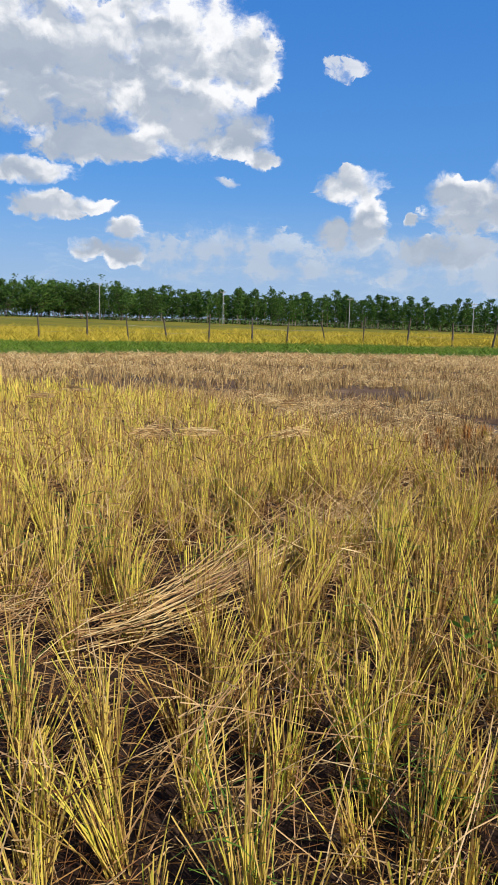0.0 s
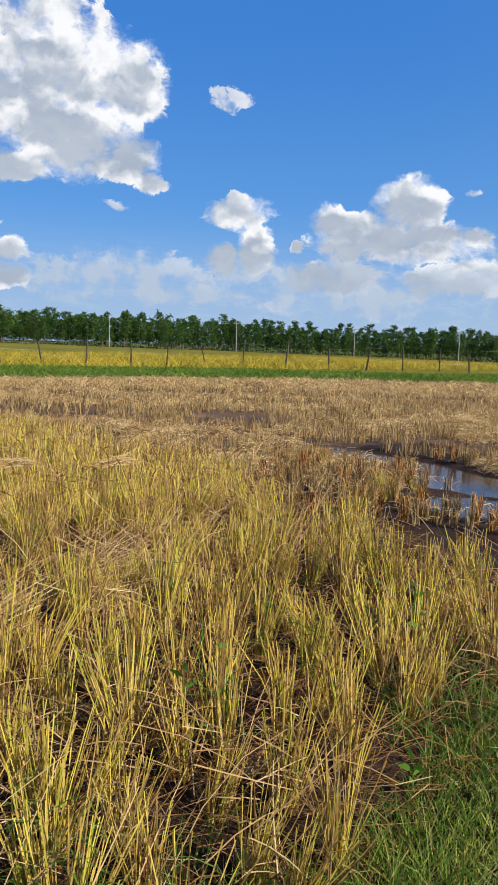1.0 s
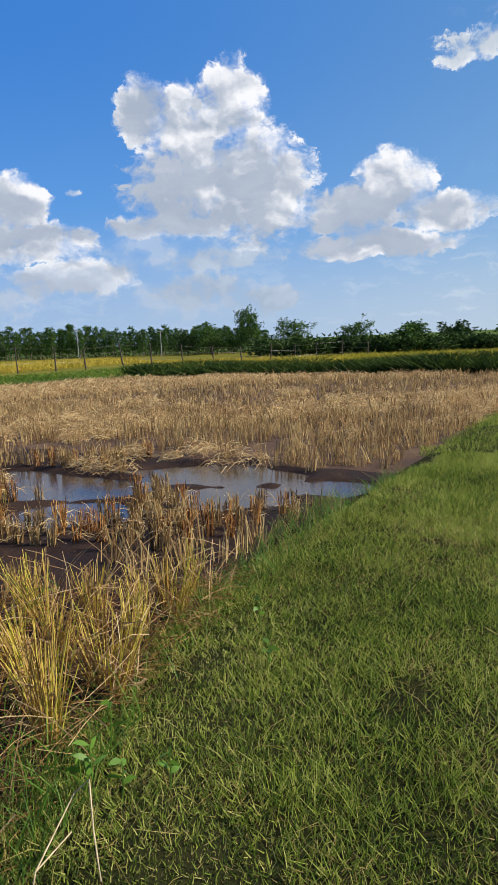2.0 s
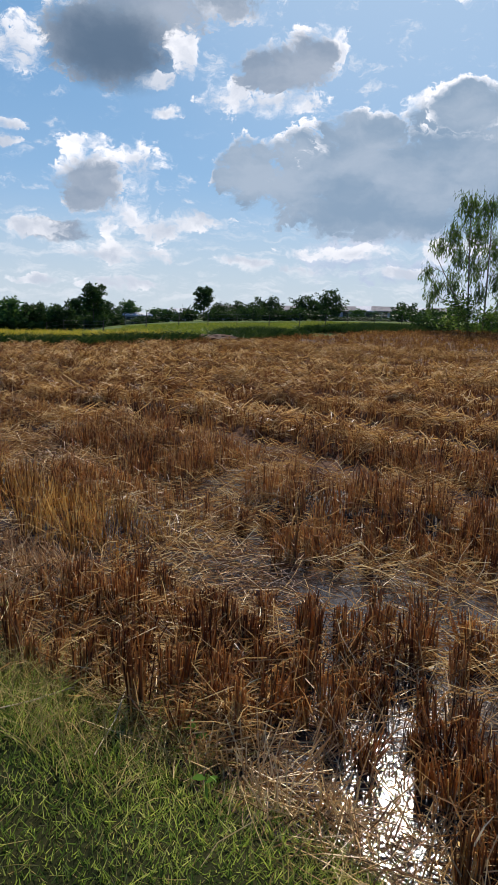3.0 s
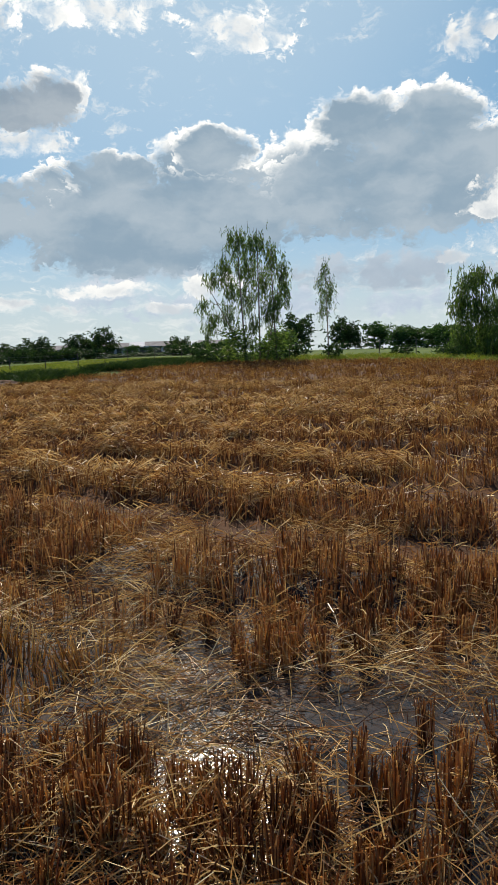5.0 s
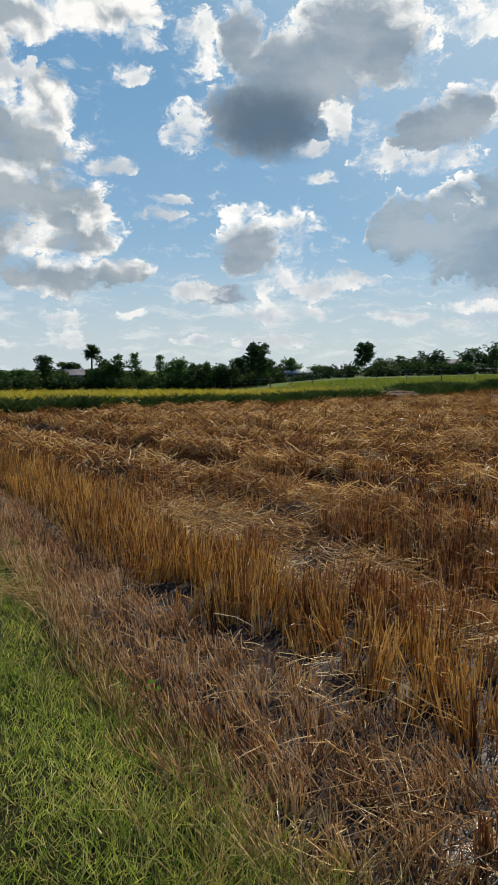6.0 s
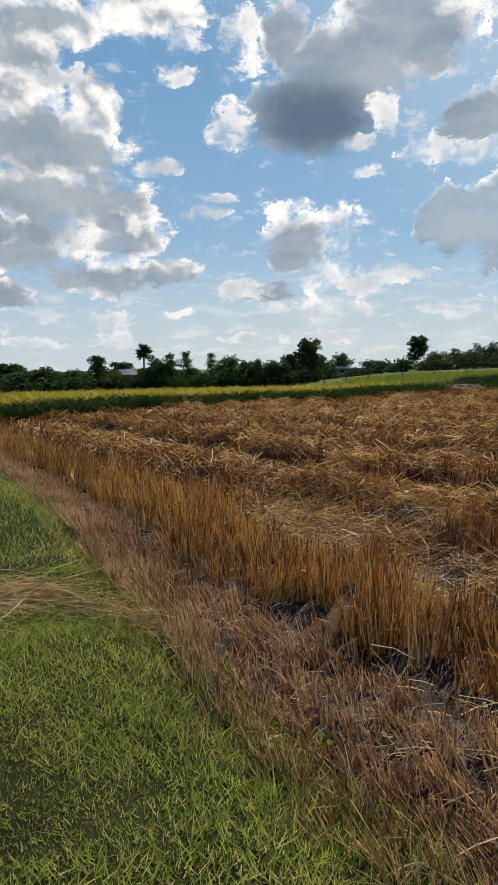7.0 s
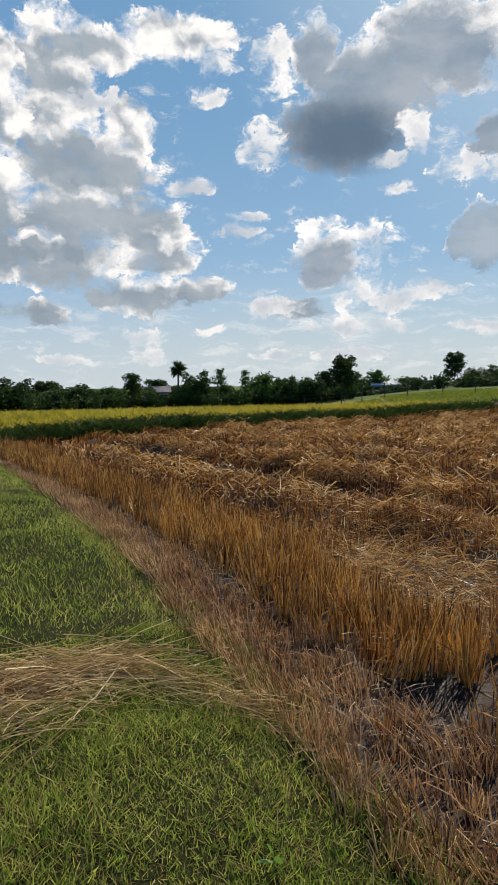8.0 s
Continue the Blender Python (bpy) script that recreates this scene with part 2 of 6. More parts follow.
col = wn.mix(wn.step(rise, 25.0, 60.0, 0.82, 1.0), clear, deepblue)
col = wn.mix(wn.step(rise, -1.0, 11.0, 0.97, 0.0), col, pale)
# glare of the sun behind the clouds, above the picture
glare = wn.add("ShaderNodeVectorMath", {0: way, 1: tuple(sd)}, operation="DOT_PRODUCT").outputs["Value"]
col = wn.mix(wn.step(glare, 0.84, 0.99, 0.0, 0.42), col, rgb(0.74, 0.86, 0.93))
# long low streaks above the horizon
streak = wn.step(wn.noise(vec("MULTIPLY", puv, (0.55, 2.4, 0)), 0.5, 7.0, 0.62), 0.50, 0.68, 0.0, 0.55)
streak = wn.math("MULTIPLY", streak, wn.math("MULTIPLY", wn.step(rise, 0.3, 1.6), wn.step(rise, 9.0, 4.0)))
col = wn.mix(wn.math("MULTIPLY", streak, wn.step(toward, 0.1, 0.7, 0.35, 1.0)), col, wn.mix(toward, rgb(0.62, 0.72, 0.84), rgb(0.85, 0.89, 0.90)))
# torn wisps between the clouds on the sunny side
wisp = wn.step(wn.noise(vec("MULTIPLY", puv, (1, 1.9, 0)), 0.42, 9.0, 0.68), 0.53, 0.74, 0.0, 0.85)
wisp = wn.math("MULTIPLY", wisp, wn.math("MULTIPLY", wn.step(toward, 0.35, 0.8), wn.step(wn.noise(uv, 0.09, 2.0, 0.5), 0.38, 0.58)))
col = wn.mix(wisp, col, rgb(0.86, 0.90, 0.92))
for kind, lobes in CLOUDS:
    rim, body, b0, b1, soft, rel, cover, rag = CLOUD_KINDS[kind]
    near = None
    for u, v, ru, rv in lobes:
        q = vec("MULTIPLY_ADD", puv, (1 / ru, 1 / rv, 0), (-u / ru, -v / rv, 0))
        dd = wn.add("ShaderNodeVectorMath", {0: q, 1: q}, operation="DOT_PRODUCT").outputs["Value"]
        near = dd if near is None else wn.math("MINIMUM", near, dd)
    smooth = wn.math("SUBTRACT", 1.0, near)
    inside = wn.math("ADD", wn.math("MULTIPLY_ADD", ragged, 2.0 * rag, -0.08), smooth)
    top = max(v + rv for u, v, ru, rv in lobes)
    low = min(v - rv for u, v, ru, rv in lobes)
    west, east = min(u - ru for u, v, ru, rv in lobes), max(u + ru for u, v, ru, rv in lobes)
    away = wn.step(bearing, west, east, 0.55, -0.15) if east < 40 else wn.step(bearing, west, east, 0.0, 0.001)
    down = wn.math("ADD", wn.step(rise, low, top, 0.6, -0.15), away)
    deep = wn.math("ADD", wn.math("SUBTRACT", wn.math("MULTIPLY_ADD", inside, 0.35, wn.math("MULTIPLY", smooth, 0.65)), wn.math("MULTIPLY", relief, rel)), down)
    tone = wn.mix(mottle, rgb(*body), rgb(*(0.82 * b + 0.18 * c for b, c in zip(body, rim))))
    shade = wn.mix(wn.step(deep, b0, b1), rgb(*rim), tone)
    mask = wn.step(inside, 0.0, wn.math("MULTIPLY", feather, soft) if kind != "dark" else soft, 0.0, cover)
    col = wn.mix(mask, col, shade)
bg = wn.add("ShaderNodeBackground", {0: col, 1: 0.73})
wn.add("ShaderNodeOutputWorld", {0: bg.outputs[0]})


# ------------------------------------------------------------------ materials
def plant(name, colours, trans=0.35, rough=0.55, patch=1.5, spec=0.12):
    """Dry or green plant matter: colour varies from blade to blade and in patches; some light passes through."""
    m = bpy.data.materials.new(name)
    m.use_nodes = True
    n = Nodes(m.node_tree)
    geo = n.add("ShaderNodeNewGeometry")
    pos = geo.outputs["Position"]
    r = geo.outputs["Random Per Island"]
    big = n.noise(pos, patch, 3)
    fine = n.noise(pos, 60, 2)
    f = n.math("ADD", n.math("MULTIPLY", r, 0.85), n.math("MULTIPLY_ADD", big, 1.1, -0.5))
    f = n.math("ADD", f, n.math("MULTIPLY_ADD", fine, 0.3, -0.15), clamp=True)
    ramp = n.add("ShaderNodeValToRGB", {0: f})
    els = ramp.color_ramp.elements
    while len(els) < len(colours):
        els.new(0.5)
    for i, c in enumerate(colours):
        els[i].position = i / (len(colours) - 1)
        els[i].color = rgb(*c)
    p = n.add("ShaderNodeBsdfPrincipled", {"Base Color": ramp.outputs[0], "Roughness": rough, "Specular IOR Level": spec})
    t = n.add("ShaderNodeBsdfTranslucent", {"Color": ramp.outputs[0]})
    mx = n.add("ShaderNodeMixShader", {0: trans, 1: p.outputs[0], 2: t.outputs[0]})
    n.add("ShaderNodeOutputMaterial", {0: mx.outputs[0]})
    return m


def ground_mat(name, colours, scale=3.0, rough=(0.6, 0.9), bump=0.4, fine=40.0, spec=0.4):
    m = bpy.data.materials.new(name)
    m.use_nodes = True
    n = Nodes(m.node_tree)
    pos = n.add("ShaderNodeNewGeometry").outputs["Position"]
    a = n.noise(pos, scale, 5, 0.6)
    b = n.noise(pos, fine, 4, 0.6)
    f = n.math("ADD", n.math("MULTIPLY_ADD", a, 1.6, -0.45), n.math("MULTIPLY_ADD", b, 0.7, -0.35), clamp=True)
    ramp = n.add("ShaderNodeValToRGB", {0: f})
    els = ramp.color_ramp.elements
    while len(els) < len(colours):
        els.new(0.5)
    for i, c in enumerate(colours):
        els[i].position = i / (len(colours) - 1)
        els[i].color = rgb(*c)
    bp = n.add("ShaderNodeBump", {"Height": n.math("ADD", a, n.math("MULTIPLY", b, 0.4)), "Strength": bump, "Distance": 0.04})
    rg = n.step(a, 0.35, 0.65, rough[0], rough[1])
    p = n.add("ShaderNodeBsdfPrincipled", {"Base Color": ramp.outputs[0], "Roughness": rg, "Specular IOR Level": spec, "Normal": bp.outputs[0]})
    n.add("ShaderNodeOutputMaterial", {0: p.outputs[0]})
    return m


def plain(name, colour, rough=0.6, vary=0.25, scale=4.0, metal=0.0):
    m = bpy.data.materials.new(name)
    m.use_nodes = True
    n = Nodes(m.node_tree)
    pos = n.add("ShaderNodeNewGeometry").outputs["Position"]
    a = n.noise(pos, scale, 6, 0.65)
    dark = tuple(c * (1 - vary) for c in colour)
    lite = tuple(min(1.0, c * (1 + vary)) for c in colour)
    col = n.mix(n.step(a, 0.3, 0.7), rgb(*dark), rgb(*lite))
    p = n.add("ShaderNodeBsdfPrincipled", {"Base Color": col, "Roughness": rough, "Metallic": metal})
    n.add("ShaderNodeOutputMaterial", {0: p.outputs[0]})
    return m


MUD = ground_mat("wet_mud", [(0.014, 0.008, 0.006), (0.036, 0.021, 0.015), (0.095, 0.052, 0.032)], 2.2, (0.6, 0.95), 0.7, 30, 0.12)
SOIL = ground_mat("bank_soil", [(0.012, 0.016, 0.005), (0.03, 0.03, 0.011), (0.024, 0.036, 0.009)], 1.6, (0.9, 1.0), 0.5, 50, 0.03)
GREEN = ground_mat("green_verge", [(0.04, 0.07, 0.012), (0.08, 0.12, 0.025), (0.14, 0.15, 0.04)], 0.25, (0.9, 1.0), 0.5, 6, 0.05)
CROP_SOIL = ground_mat("ripe_crop_floor", [(0.09, 0.10, 0.014), (0.17, 0.15, 0.022), (0.24, 0.19, 0.035)], 0.12, (0.9, 1.0), 0.6, 5, 0.05)
WEST_FLOOR = ground_mat("straw_strewn_mud", [(0.035, 0.020, 0.014), (0.11, 0.066, 0.04), (0.28, 0.19, 0.11)], 0.6, (0.7, 1.0), 0.6, 14, 0.15)
STRAW_FLOOR = ground_mat("straw_covered_soil", [(0.028, 0.011, 0.005), (0.085, 0.036, 0.014), (0.16, 0.082, 0.028)], 1.4, (0.85, 1.0), 0.6, 12, 0.1)

YELLOW = plant("ripe_stalk", [(0.19, 0.085, 0.035), (0.50, 0.33, 0.11), (0.70, 0.53, 0.13), (0.72, 0.60, 0.10), (0.44, 0.46, 0.06)], 0.34, 0.42, 2.2)
TAN = plant("bent_rice_stalk", [(0.26, 0.13, 0.06), (0.50, 0.33, 0.16), (0.66, 0.50, 0.27)], 0.25, 0.5, 2.0)
DULL = plant("weathered_stubble", [(0.11, 0.06, 0.032), (0.30, 0.19, 0.085), (0.48, 0.33, 0.14), (0.62, 0.47, 0.22)], 0.35, 0.5, 1.2)
MIDSTRAW = plant("matted_straw", [(0.06, 0.022, 0.009), (0.22, 0.095, 0.028), (0.42, 0.235, 0.075), (0.66, 0.46, 0.19)], 0.3, 0.55, 1.5, spec=0.12)
BROWN = plant("brown_stubble", [(0.055, 0.018, 0.009), (0.24, 0.090, 0.030), (0.54, 0.265, 0.075), (0.80, 0.56, 0.20)], 0.34, 0.4, 1.8, spec=0.25)
FAR_STUB = plant("far_stubble", [(0.045, 0.017, 0.007), (0.14, 0.058, 0.017), (0.29, 0.15, 0.038)], 0.4, 0.6, 0.6, spec=0.05)
FAR_GOLD = plant("far_straw", [(0.11, 0.050, 0.015), (0.27, 0.150, 0.038), (0.46, 0.30, 0.085)], 0.38, 0.6, 0.5, spec=0.05)
TALL = plant("tall_edge_stubble", [(0.08, 0.027, 0.010), (0.38, 0.185, 0.045), (0.72, 0.46, 0.12), (0.88, 0.68, 0.26)], 0.3, 0.4, 2.4, spec=0.25)
MIDSTUB = plant("dark_stubble", [(0.035, 0.012, 0.006), (0.13, 0.046, 0.015), (0.29, 0.125, 0.036), (0.54, 0.33, 0.10)], 0.22, 0.5, 1.2, spec=0.1)
STRAW = plant("dry_straw", [(0.259, 0.132, 0.066), (0.540, 0.352, 0.154), (0.691, 0.517, 0.253), (0.756, 0.616, 0.341)], 0.36, 0.5, spec=0.2)
RIDGE = plant("ridge_straw", [(0.07, 0.026, 0.009), (0.29, 0.13, 0.038), (0.60, 0.37, 0.115), (0.84, 0.63, 0.30)], 0.28, 0.5, 1.3, spec=0.2)
GOLD = plant("golden_straw", [(0.08, 0.032, 0.012), (0.32, 0.165, 0.05), (0.66, 0.46, 0.18), (0.86, 0.71, 0.40)], 0.3, 0.45, 2.0, spec=0.3)
DRYLEAF = plant("dry_leaf", [(0.10, 0.04, 0.018), (0.24, 0.11, 0.04), (0.40, 0.23, 0.08), (0.52, 0.36, 0.15)], 0.4, 0.45, spec=0.3)
GRASS = plant("bank_grass", [(0.022, 0.05, 0.009), (0.14, 0.215, 0.03), (0.35, 0.41, 0.062), (0.56, 0.52, 0.18)], 0.45, 0.5, 0.8, spec=0.12)
DRYGRASS = plant("yellowing_grass", [(0.08, 0.06, 0.018), (0.24, 0.185, 0.055), (0.52, 0.40, 0.16), (0.18, 0.21, 0.035)], 0.4, 0.6, 1.1, spec=0.12)
WEED = plant("weed_leaf", [(0.06, 0.15, 0.02), (0.12, 0.24, 0.03), (0.18, 0.30, 0.05)], 0.4, 0.5, spec=0.3)
CROP = plant("standing_rice", [(0.14, 0.17, 0.018), (0.26, 0.25, 0.025), (0.46, 0.36, 0.035), (0.52, 0.40, 0.05)], 0.4, 0.6, 0.4, spec=0.1)
CROP_RIPE = plant("ripe_rice", [(0.26, 0.23, 0.03), (0.44, 0.34, 0.04), (0.58, 0.42, 0.07)], 0.3, 0.6, 0.25, spec=0.1)
# dark green leaves, deepened in colour for the backlit, shaded near side
CROP_EDGE = plant("shaded_green_leaf", [(0.010, 0.026, 0.005), (0.028, 0.060, 0.010), (0.09, 0.13, 0.02)], 0.2, 0.6, 0.8, spec=0.1)
VERGE = plant("verge_grass", [(0.06, 0.12, 0.014), (0.11, 0.19, 0.022), (0.20, 0.25, 0.05)], 0.3, 0.6, 0.5, spec=0.1)
MEADOW = plant("meadow_grass", [(0.09, 0.13, 0.014), (0.16, 0.20, 0.02), (0.26, 0.26, 0.035)], 0.4, 0.6, 0.3, spec=0.1)
PINK = plant("weathered_straw", [(0.136, 0.062, 0.029), (0.419, 0.247, 0.107), (0.692, 0.494, 0.252), (0.838, 0.680, 0.407)], 0.36, 0.5, 2.0)
DRIFT = plant("sun_bleached_straw", [(0.30, 0.18, 0.07), (0.54, 0.39, 0.17), (0.72, 0.57, 0.29), (0.82, 0.70, 0.42)], 0.42, 0.45, 2.0, spec=0.25)
PALEWOOD = plain("dead_stalk", (0.42, 0.33, 0.19), 0.7, 0.3, 20)
LEAF_FAR = plant("far_foliage", [(0.020, 0.056, 0.013), (0.047, 0.106, 0.021), (0.108, 0.175, 0.033)], 0.35, 0.6, 0.3, spec=0.1)
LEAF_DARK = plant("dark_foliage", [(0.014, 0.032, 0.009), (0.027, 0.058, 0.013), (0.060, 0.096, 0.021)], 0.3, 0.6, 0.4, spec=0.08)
LEAF_EUC = plant("drooping_foliage", [(0.036, 0.075, 0.013), (0.085, 0.150, 0.023), (0.182, 0.256, 0.043)], 0.48, 0.5, 0.5, spec=0.2)
LEAF_LIME = plant("light_foliage", [(0.062, 0.120, 0.013), (0.150, 0.252, 0.022), (0.300, 0.408, 0.039)], 0.5, 0.5, 0.5, spec=0.2)
LEAF_RUST = plant("rusty_foliage", [(0.026, 0.018, 0.008), (0.058, 0.033, 0.013), (0.039, 0.052, 0.013), (0.169, 0.065, 0.023)], 0.3, 0.55, 0.6, spec=0.15)
BARK = plain("bark", (0.16, 0.12, 0.09), 0.85, 0.5, 6)
BARK_DARK = plain("dark_bark", (0.05, 0.035, 0.025), 0.9, 0.5, 6)
WOOD = plain("weathered_post", (0.055, 0.042, 0.032), 0.85, 0.5, 12)
CONCRETE = plain("pole_concrete", (0.28, 0.275, 0.26), 0.7, 0.15, 5)
WIRE = plain("fence_wire", (0.2, 0.19, 0.17), 0.5, 0.2, 5, 0.8)
WHITE = plain("pale_roof", (0.46, 0.48, 0.49), 0.85, 0.12, 1.5)
WALL = plain("house_wall", (0.42, 0.41, 0.38), 0.8, 0.2, 1.2)
ROOF = plain("grey_roof", (0.16, 0.15, 0.15), 0.95, 0.3, 1.2)


def water_mat():
    m = bpy.data.materials.new("muddy_water")
    m.use_nodes = True
    n = Nodes(m.node_tree)
    pos = n.add("ShaderNodeNewGeometry").outputs["Position"]
    a = n.noise(pos, 1.5, 4)
    col = n.mix(n.step(a, 0.3, 0.7), rgb(0.02, 0.014, 0.010), rgb(0.06, 0.04, 0.03))
    w = n.math("ADD", n.noise(pos, 22, 3), n.math("MULTIPLY", n.noise(pos, 90, 2), 0.3))
    bp = n.add("ShaderNodeBump", {"Height": w, "Strength": 0.085, "Distance": 0.02})
    p = n.add("ShaderNodeBsdfPrincipled", {"Base Color": col, "Roughness": n.step(a, 0.3, 0.7, 0.05, 0.16), "IOR": 1.33,
                                           "Specular IOR Level": 0.6, "Normal": bp.outputs[0]})
    n.add("ShaderNodeOutputMaterial", {0: p.outputs[0]})
    return m


WATER = water_mat()


# ------------------------------------------------------------------ mesh helpers
def mesh_from(name, verts, quads, mats, mat_index=None, smooth=False):
    """A mesh from arrays of points and four-cornered faces."""
    me = bpy.data.meshes.new(name)
    verts = np.asarray(verts, dtype=np.float32).reshape(-1, 3)
    quads = np.asarray(quads, dtype=np.int32).reshape(-1, 4)
    me.vertices.add(len(verts))
    me.vertices.foreach_set("co", verts.ravel())
    me.loops.add(len(quads) * 4)
    me.loops.foreach_set("vertex_index", quads.ravel())
    me.polygons.add(len(quads))
    me.polygons.foreach_set("loop_start", np.arange(0, len(quads) * 4, 4, dtype=np.int32))
    for m in mats if isinstance(mats, (list, tuple)) else [mats]:
        me.materials.append(m)
    if mat_index is not None:
        me.polygons.foreach_set("material_index", np.asarray(mat_index, dtype=np.int32))
    me.polygons.foreach_set("use_smooth", np.full(len(quads), smooth))
    me.update(calc_edges=True)
    return me


def strands(base, tip, sag, r0, r1, sides=3, k=2, profile=None):
    """Tapering strands from base to tip, bowed by sag at the middle. sides 2: flat blades. Returns points and faces."""
    base, tip, sag = (np.asarray(a, float).reshape(-1, 3) for a in (base, tip, sag))
    n = len(base)
    t = np.linspace(0, 1, k)[None, :, None]
    mid = (base + tip) / 2 + sag
    p = (1 - t) ** 2 * base[:, None] + 2 * t * (1 - t) * mid[:, None] + t ** 2 * tip[:, None]
    d = tip - base
    d /= np.linalg.norm(d, axis=1)[:, None] + 1e-9
    a = rng.normal(size=(n, 3))
    if sides == 2:
        a[:, 2] *= 0.3
    u = np.cross(d, a)
    u /= np.linalg.norm(u, axis=1)[:, None] + 1e-9
    v = np.cross(d, u)
    w = np.asarray(profile if profile is not None else np.ones(k))[None, :, None]
    r = ((1 - t) * np.broadcast_to(r0, (n,))[:, None, None] + t * np.broadcast_to(r1, (n,))[:, None, None]) * w
    ang = np.arange(sides) * 2 * math.pi / sides
    ring = u[:, None, None] * np.cos(ang)[None, None, :, None] + v[:, None, None] * np.sin(ang)[None, None, :, None]
    pts = p[:, :, None] + ring * r[..., None]
    i = np.arange(n)[:, None, None] * (k * sides) + np.arange(k - 1)[None, :, None] * sides
    j = np.arange(sides if sides > 2 else 1)[None, None, :]
    j2 = (j + 1) % sides
    quads = np.stack([i + j, i + j2, i + sides + j2, i + sides + j], -1)
    return pts.reshape(-1, 3), quads.reshape(-1, 4)


def merged(*pairs):
    vs, qs, o = [], [], 0
    for v, q in pairs:
        vs.append(v)
        qs.append(q + o)
        o += len(v)
    return np.concatenate(vs), np.concatenate(qs)


def part(name, me, parent, label=""):
    ob = new(name, me)
    ob.parent = parent
    return tagged(ob, label) if label else ob


def stuff(name, pair, mat, label, category):
    return tagged(new(name, mesh_from(name, *pair, mat)), label, category, kind="stuff")


def hnoise(x, y, s, seed=0):
    """Smooth value noise, vectorised, about -1 to 1."""
    x, y = np.asarray(x, float) * s + seed * 17.3, np.asarray(y, float) * s + seed * 9.1
    xi, yi = np.floor(x), np.floor(y)
    fx, fy = x - xi, y - yi
    fx, fy = fx * fx * (3 - 2 * fx), fy * fy * (3 - 2 * fy)

    def h(a, b):
        v = np.sin(a * 127.1 + b * 311.7 + seed * 74.7) * 43758.5453
        return (v - np.floor(v)) * 2 - 1
    return (h(xi, yi) * (1 - fx) + h(xi + 1, yi) * fx) * (1 - fy) + (h(xi, yi + 1) * (1 - fx) + h(xi + 1, yi + 1) * fx) * fy


def sstep(v, lo, hi):
    t = np.clip((v - lo) / (hi - lo), 0, 1)
    return t * t * (3 - 2 * t)


# ------------------------------------------------------------------ the plan
def bank_left(y):
    return np.interp(y, [-4, 0, 1.5, 2.2, 2.6, 3.3, 4.1, 4.6, 6.5, 14, 28], [-1.0, -1.08, -1.18, -1.33, -1.52, -1.8, -2.07, -2.2, -2.7, -3.0, -3.2])


def bank_right(y):
    return np.interp(y, [-6, 0, 3.8, 6.2, 7.3, 8.6, 9.8, 11, 13, 15.6, 20, 24], [1.1, 1.2, 1.4, 1.46, 1.66, 1.9, 2.15, 2.45, 2.85, 3.2, 3.7, 4.1])


def cut_line(x):
    """North limit (y) of the uncut tall stalks in the western field."""
    return np.interp(x, [-26, -20, -16, -12.8, -10.4, -8.8, -7.0, -6.3, -5.2, -4.7, -3.7, -3.4, -2.2],
                     [-3.0, -1.2, 0.6, 2.9, 3.9, 4.5, 4.9, 4.9, 4.4, 4.9, 4.7, 4.6, 5.8])


def west_edge(y):
    return np.interp(y, [-40, 0, 13, 20, 26, 30], [-28.7, -28.6, -28.3, -26.5, -22.5, -19.0])


def east_edge(y):
    return np.interp(y, [-40, -15, -6, 8, 20, 28], [41, 42, 45, 56, 56, 60])


NORTH = 27.3


def in_east(x, y):
    return (x > bank_right(y) + 0.1) & (y < NORTH - 0.2) & (x < east_edge(y) - 0.3) & (drain(x, y) < 0.12)


def on_bank(x, y):
    e = 0.18 * hnoise(x, y, 2.5, 71)
    return (x > bank_left(y) - 0.15 + e) & (x < bank_right(y) + 0.12 + e) & (y < 27)


def swing(x, y):
    """Wave of the harvester's passes over the eastern field: high on the rows with straw, low in the wheel tracks between them."""
    e = x - bank_right(y) + 0.3 * hnoise(x, y, 0.4, 41) + np.interp(y, [4, 7, 12], [0.0, 1.7, 2.3])
    c = x + np.interp(y, [-20, -2, 3.8, 9, 30], [3.6, 1.6, 0.85, 0.0, -0.3])
    return e, np.cos((c - 7.5) * 2 * math.pi / 2.1 + 0.9 * hnoise(x, y, 0.25, 42)) + 0.35 * hnoise(x, y, 0.9, 43)


def stub_band(x, y):
    """True on rows of standing stubble."""
    e, s = swing(x, y)
    return np.where(e < 4.3, ((e > 0.3) & (e < 1.95)) | ((e > 2.8) & (e < 4.2)), s > -0.4)


def straw_band(x, y):
    """How thick the straw lies, 0 to 1."""
    e, s = swing(x, y)
    return np.where(e < 4.2, np.where((e > 1.7) & (e < 3.1), 0.3, 0.1), sstep(s + 0.35 * hnoise(x, y, 0.6, 48), 0.15, 0.9) * (0.4 + 0.6 * sstep(y, 4, 9))) * np.ones_like(e)


def tall_line(y):
    return np.interp(y, [6.2, 7, 8, 9, 10, 11.5, 13, 15.6, 20, 24], [3.0, 3.02, 3.0, 3.12, 3.27, 3.55, 3.75, 4.02, 4.35, 4.7])


def tall_strip(x, y):
    """The high row left standing along the bank further on."""
    return (y > 6.2 + 0.3 * hnoise(x, y, 2, 44)) & (np.abs(x - tall_line(y)) < 0.41 + 0.07 * hnoise(x, y, 1.3, 45))


def gully(x, y):
    return (y > 5.8) & (x < tall_line(y) - 0.4) & (x > bank_right(y) - 0.1)


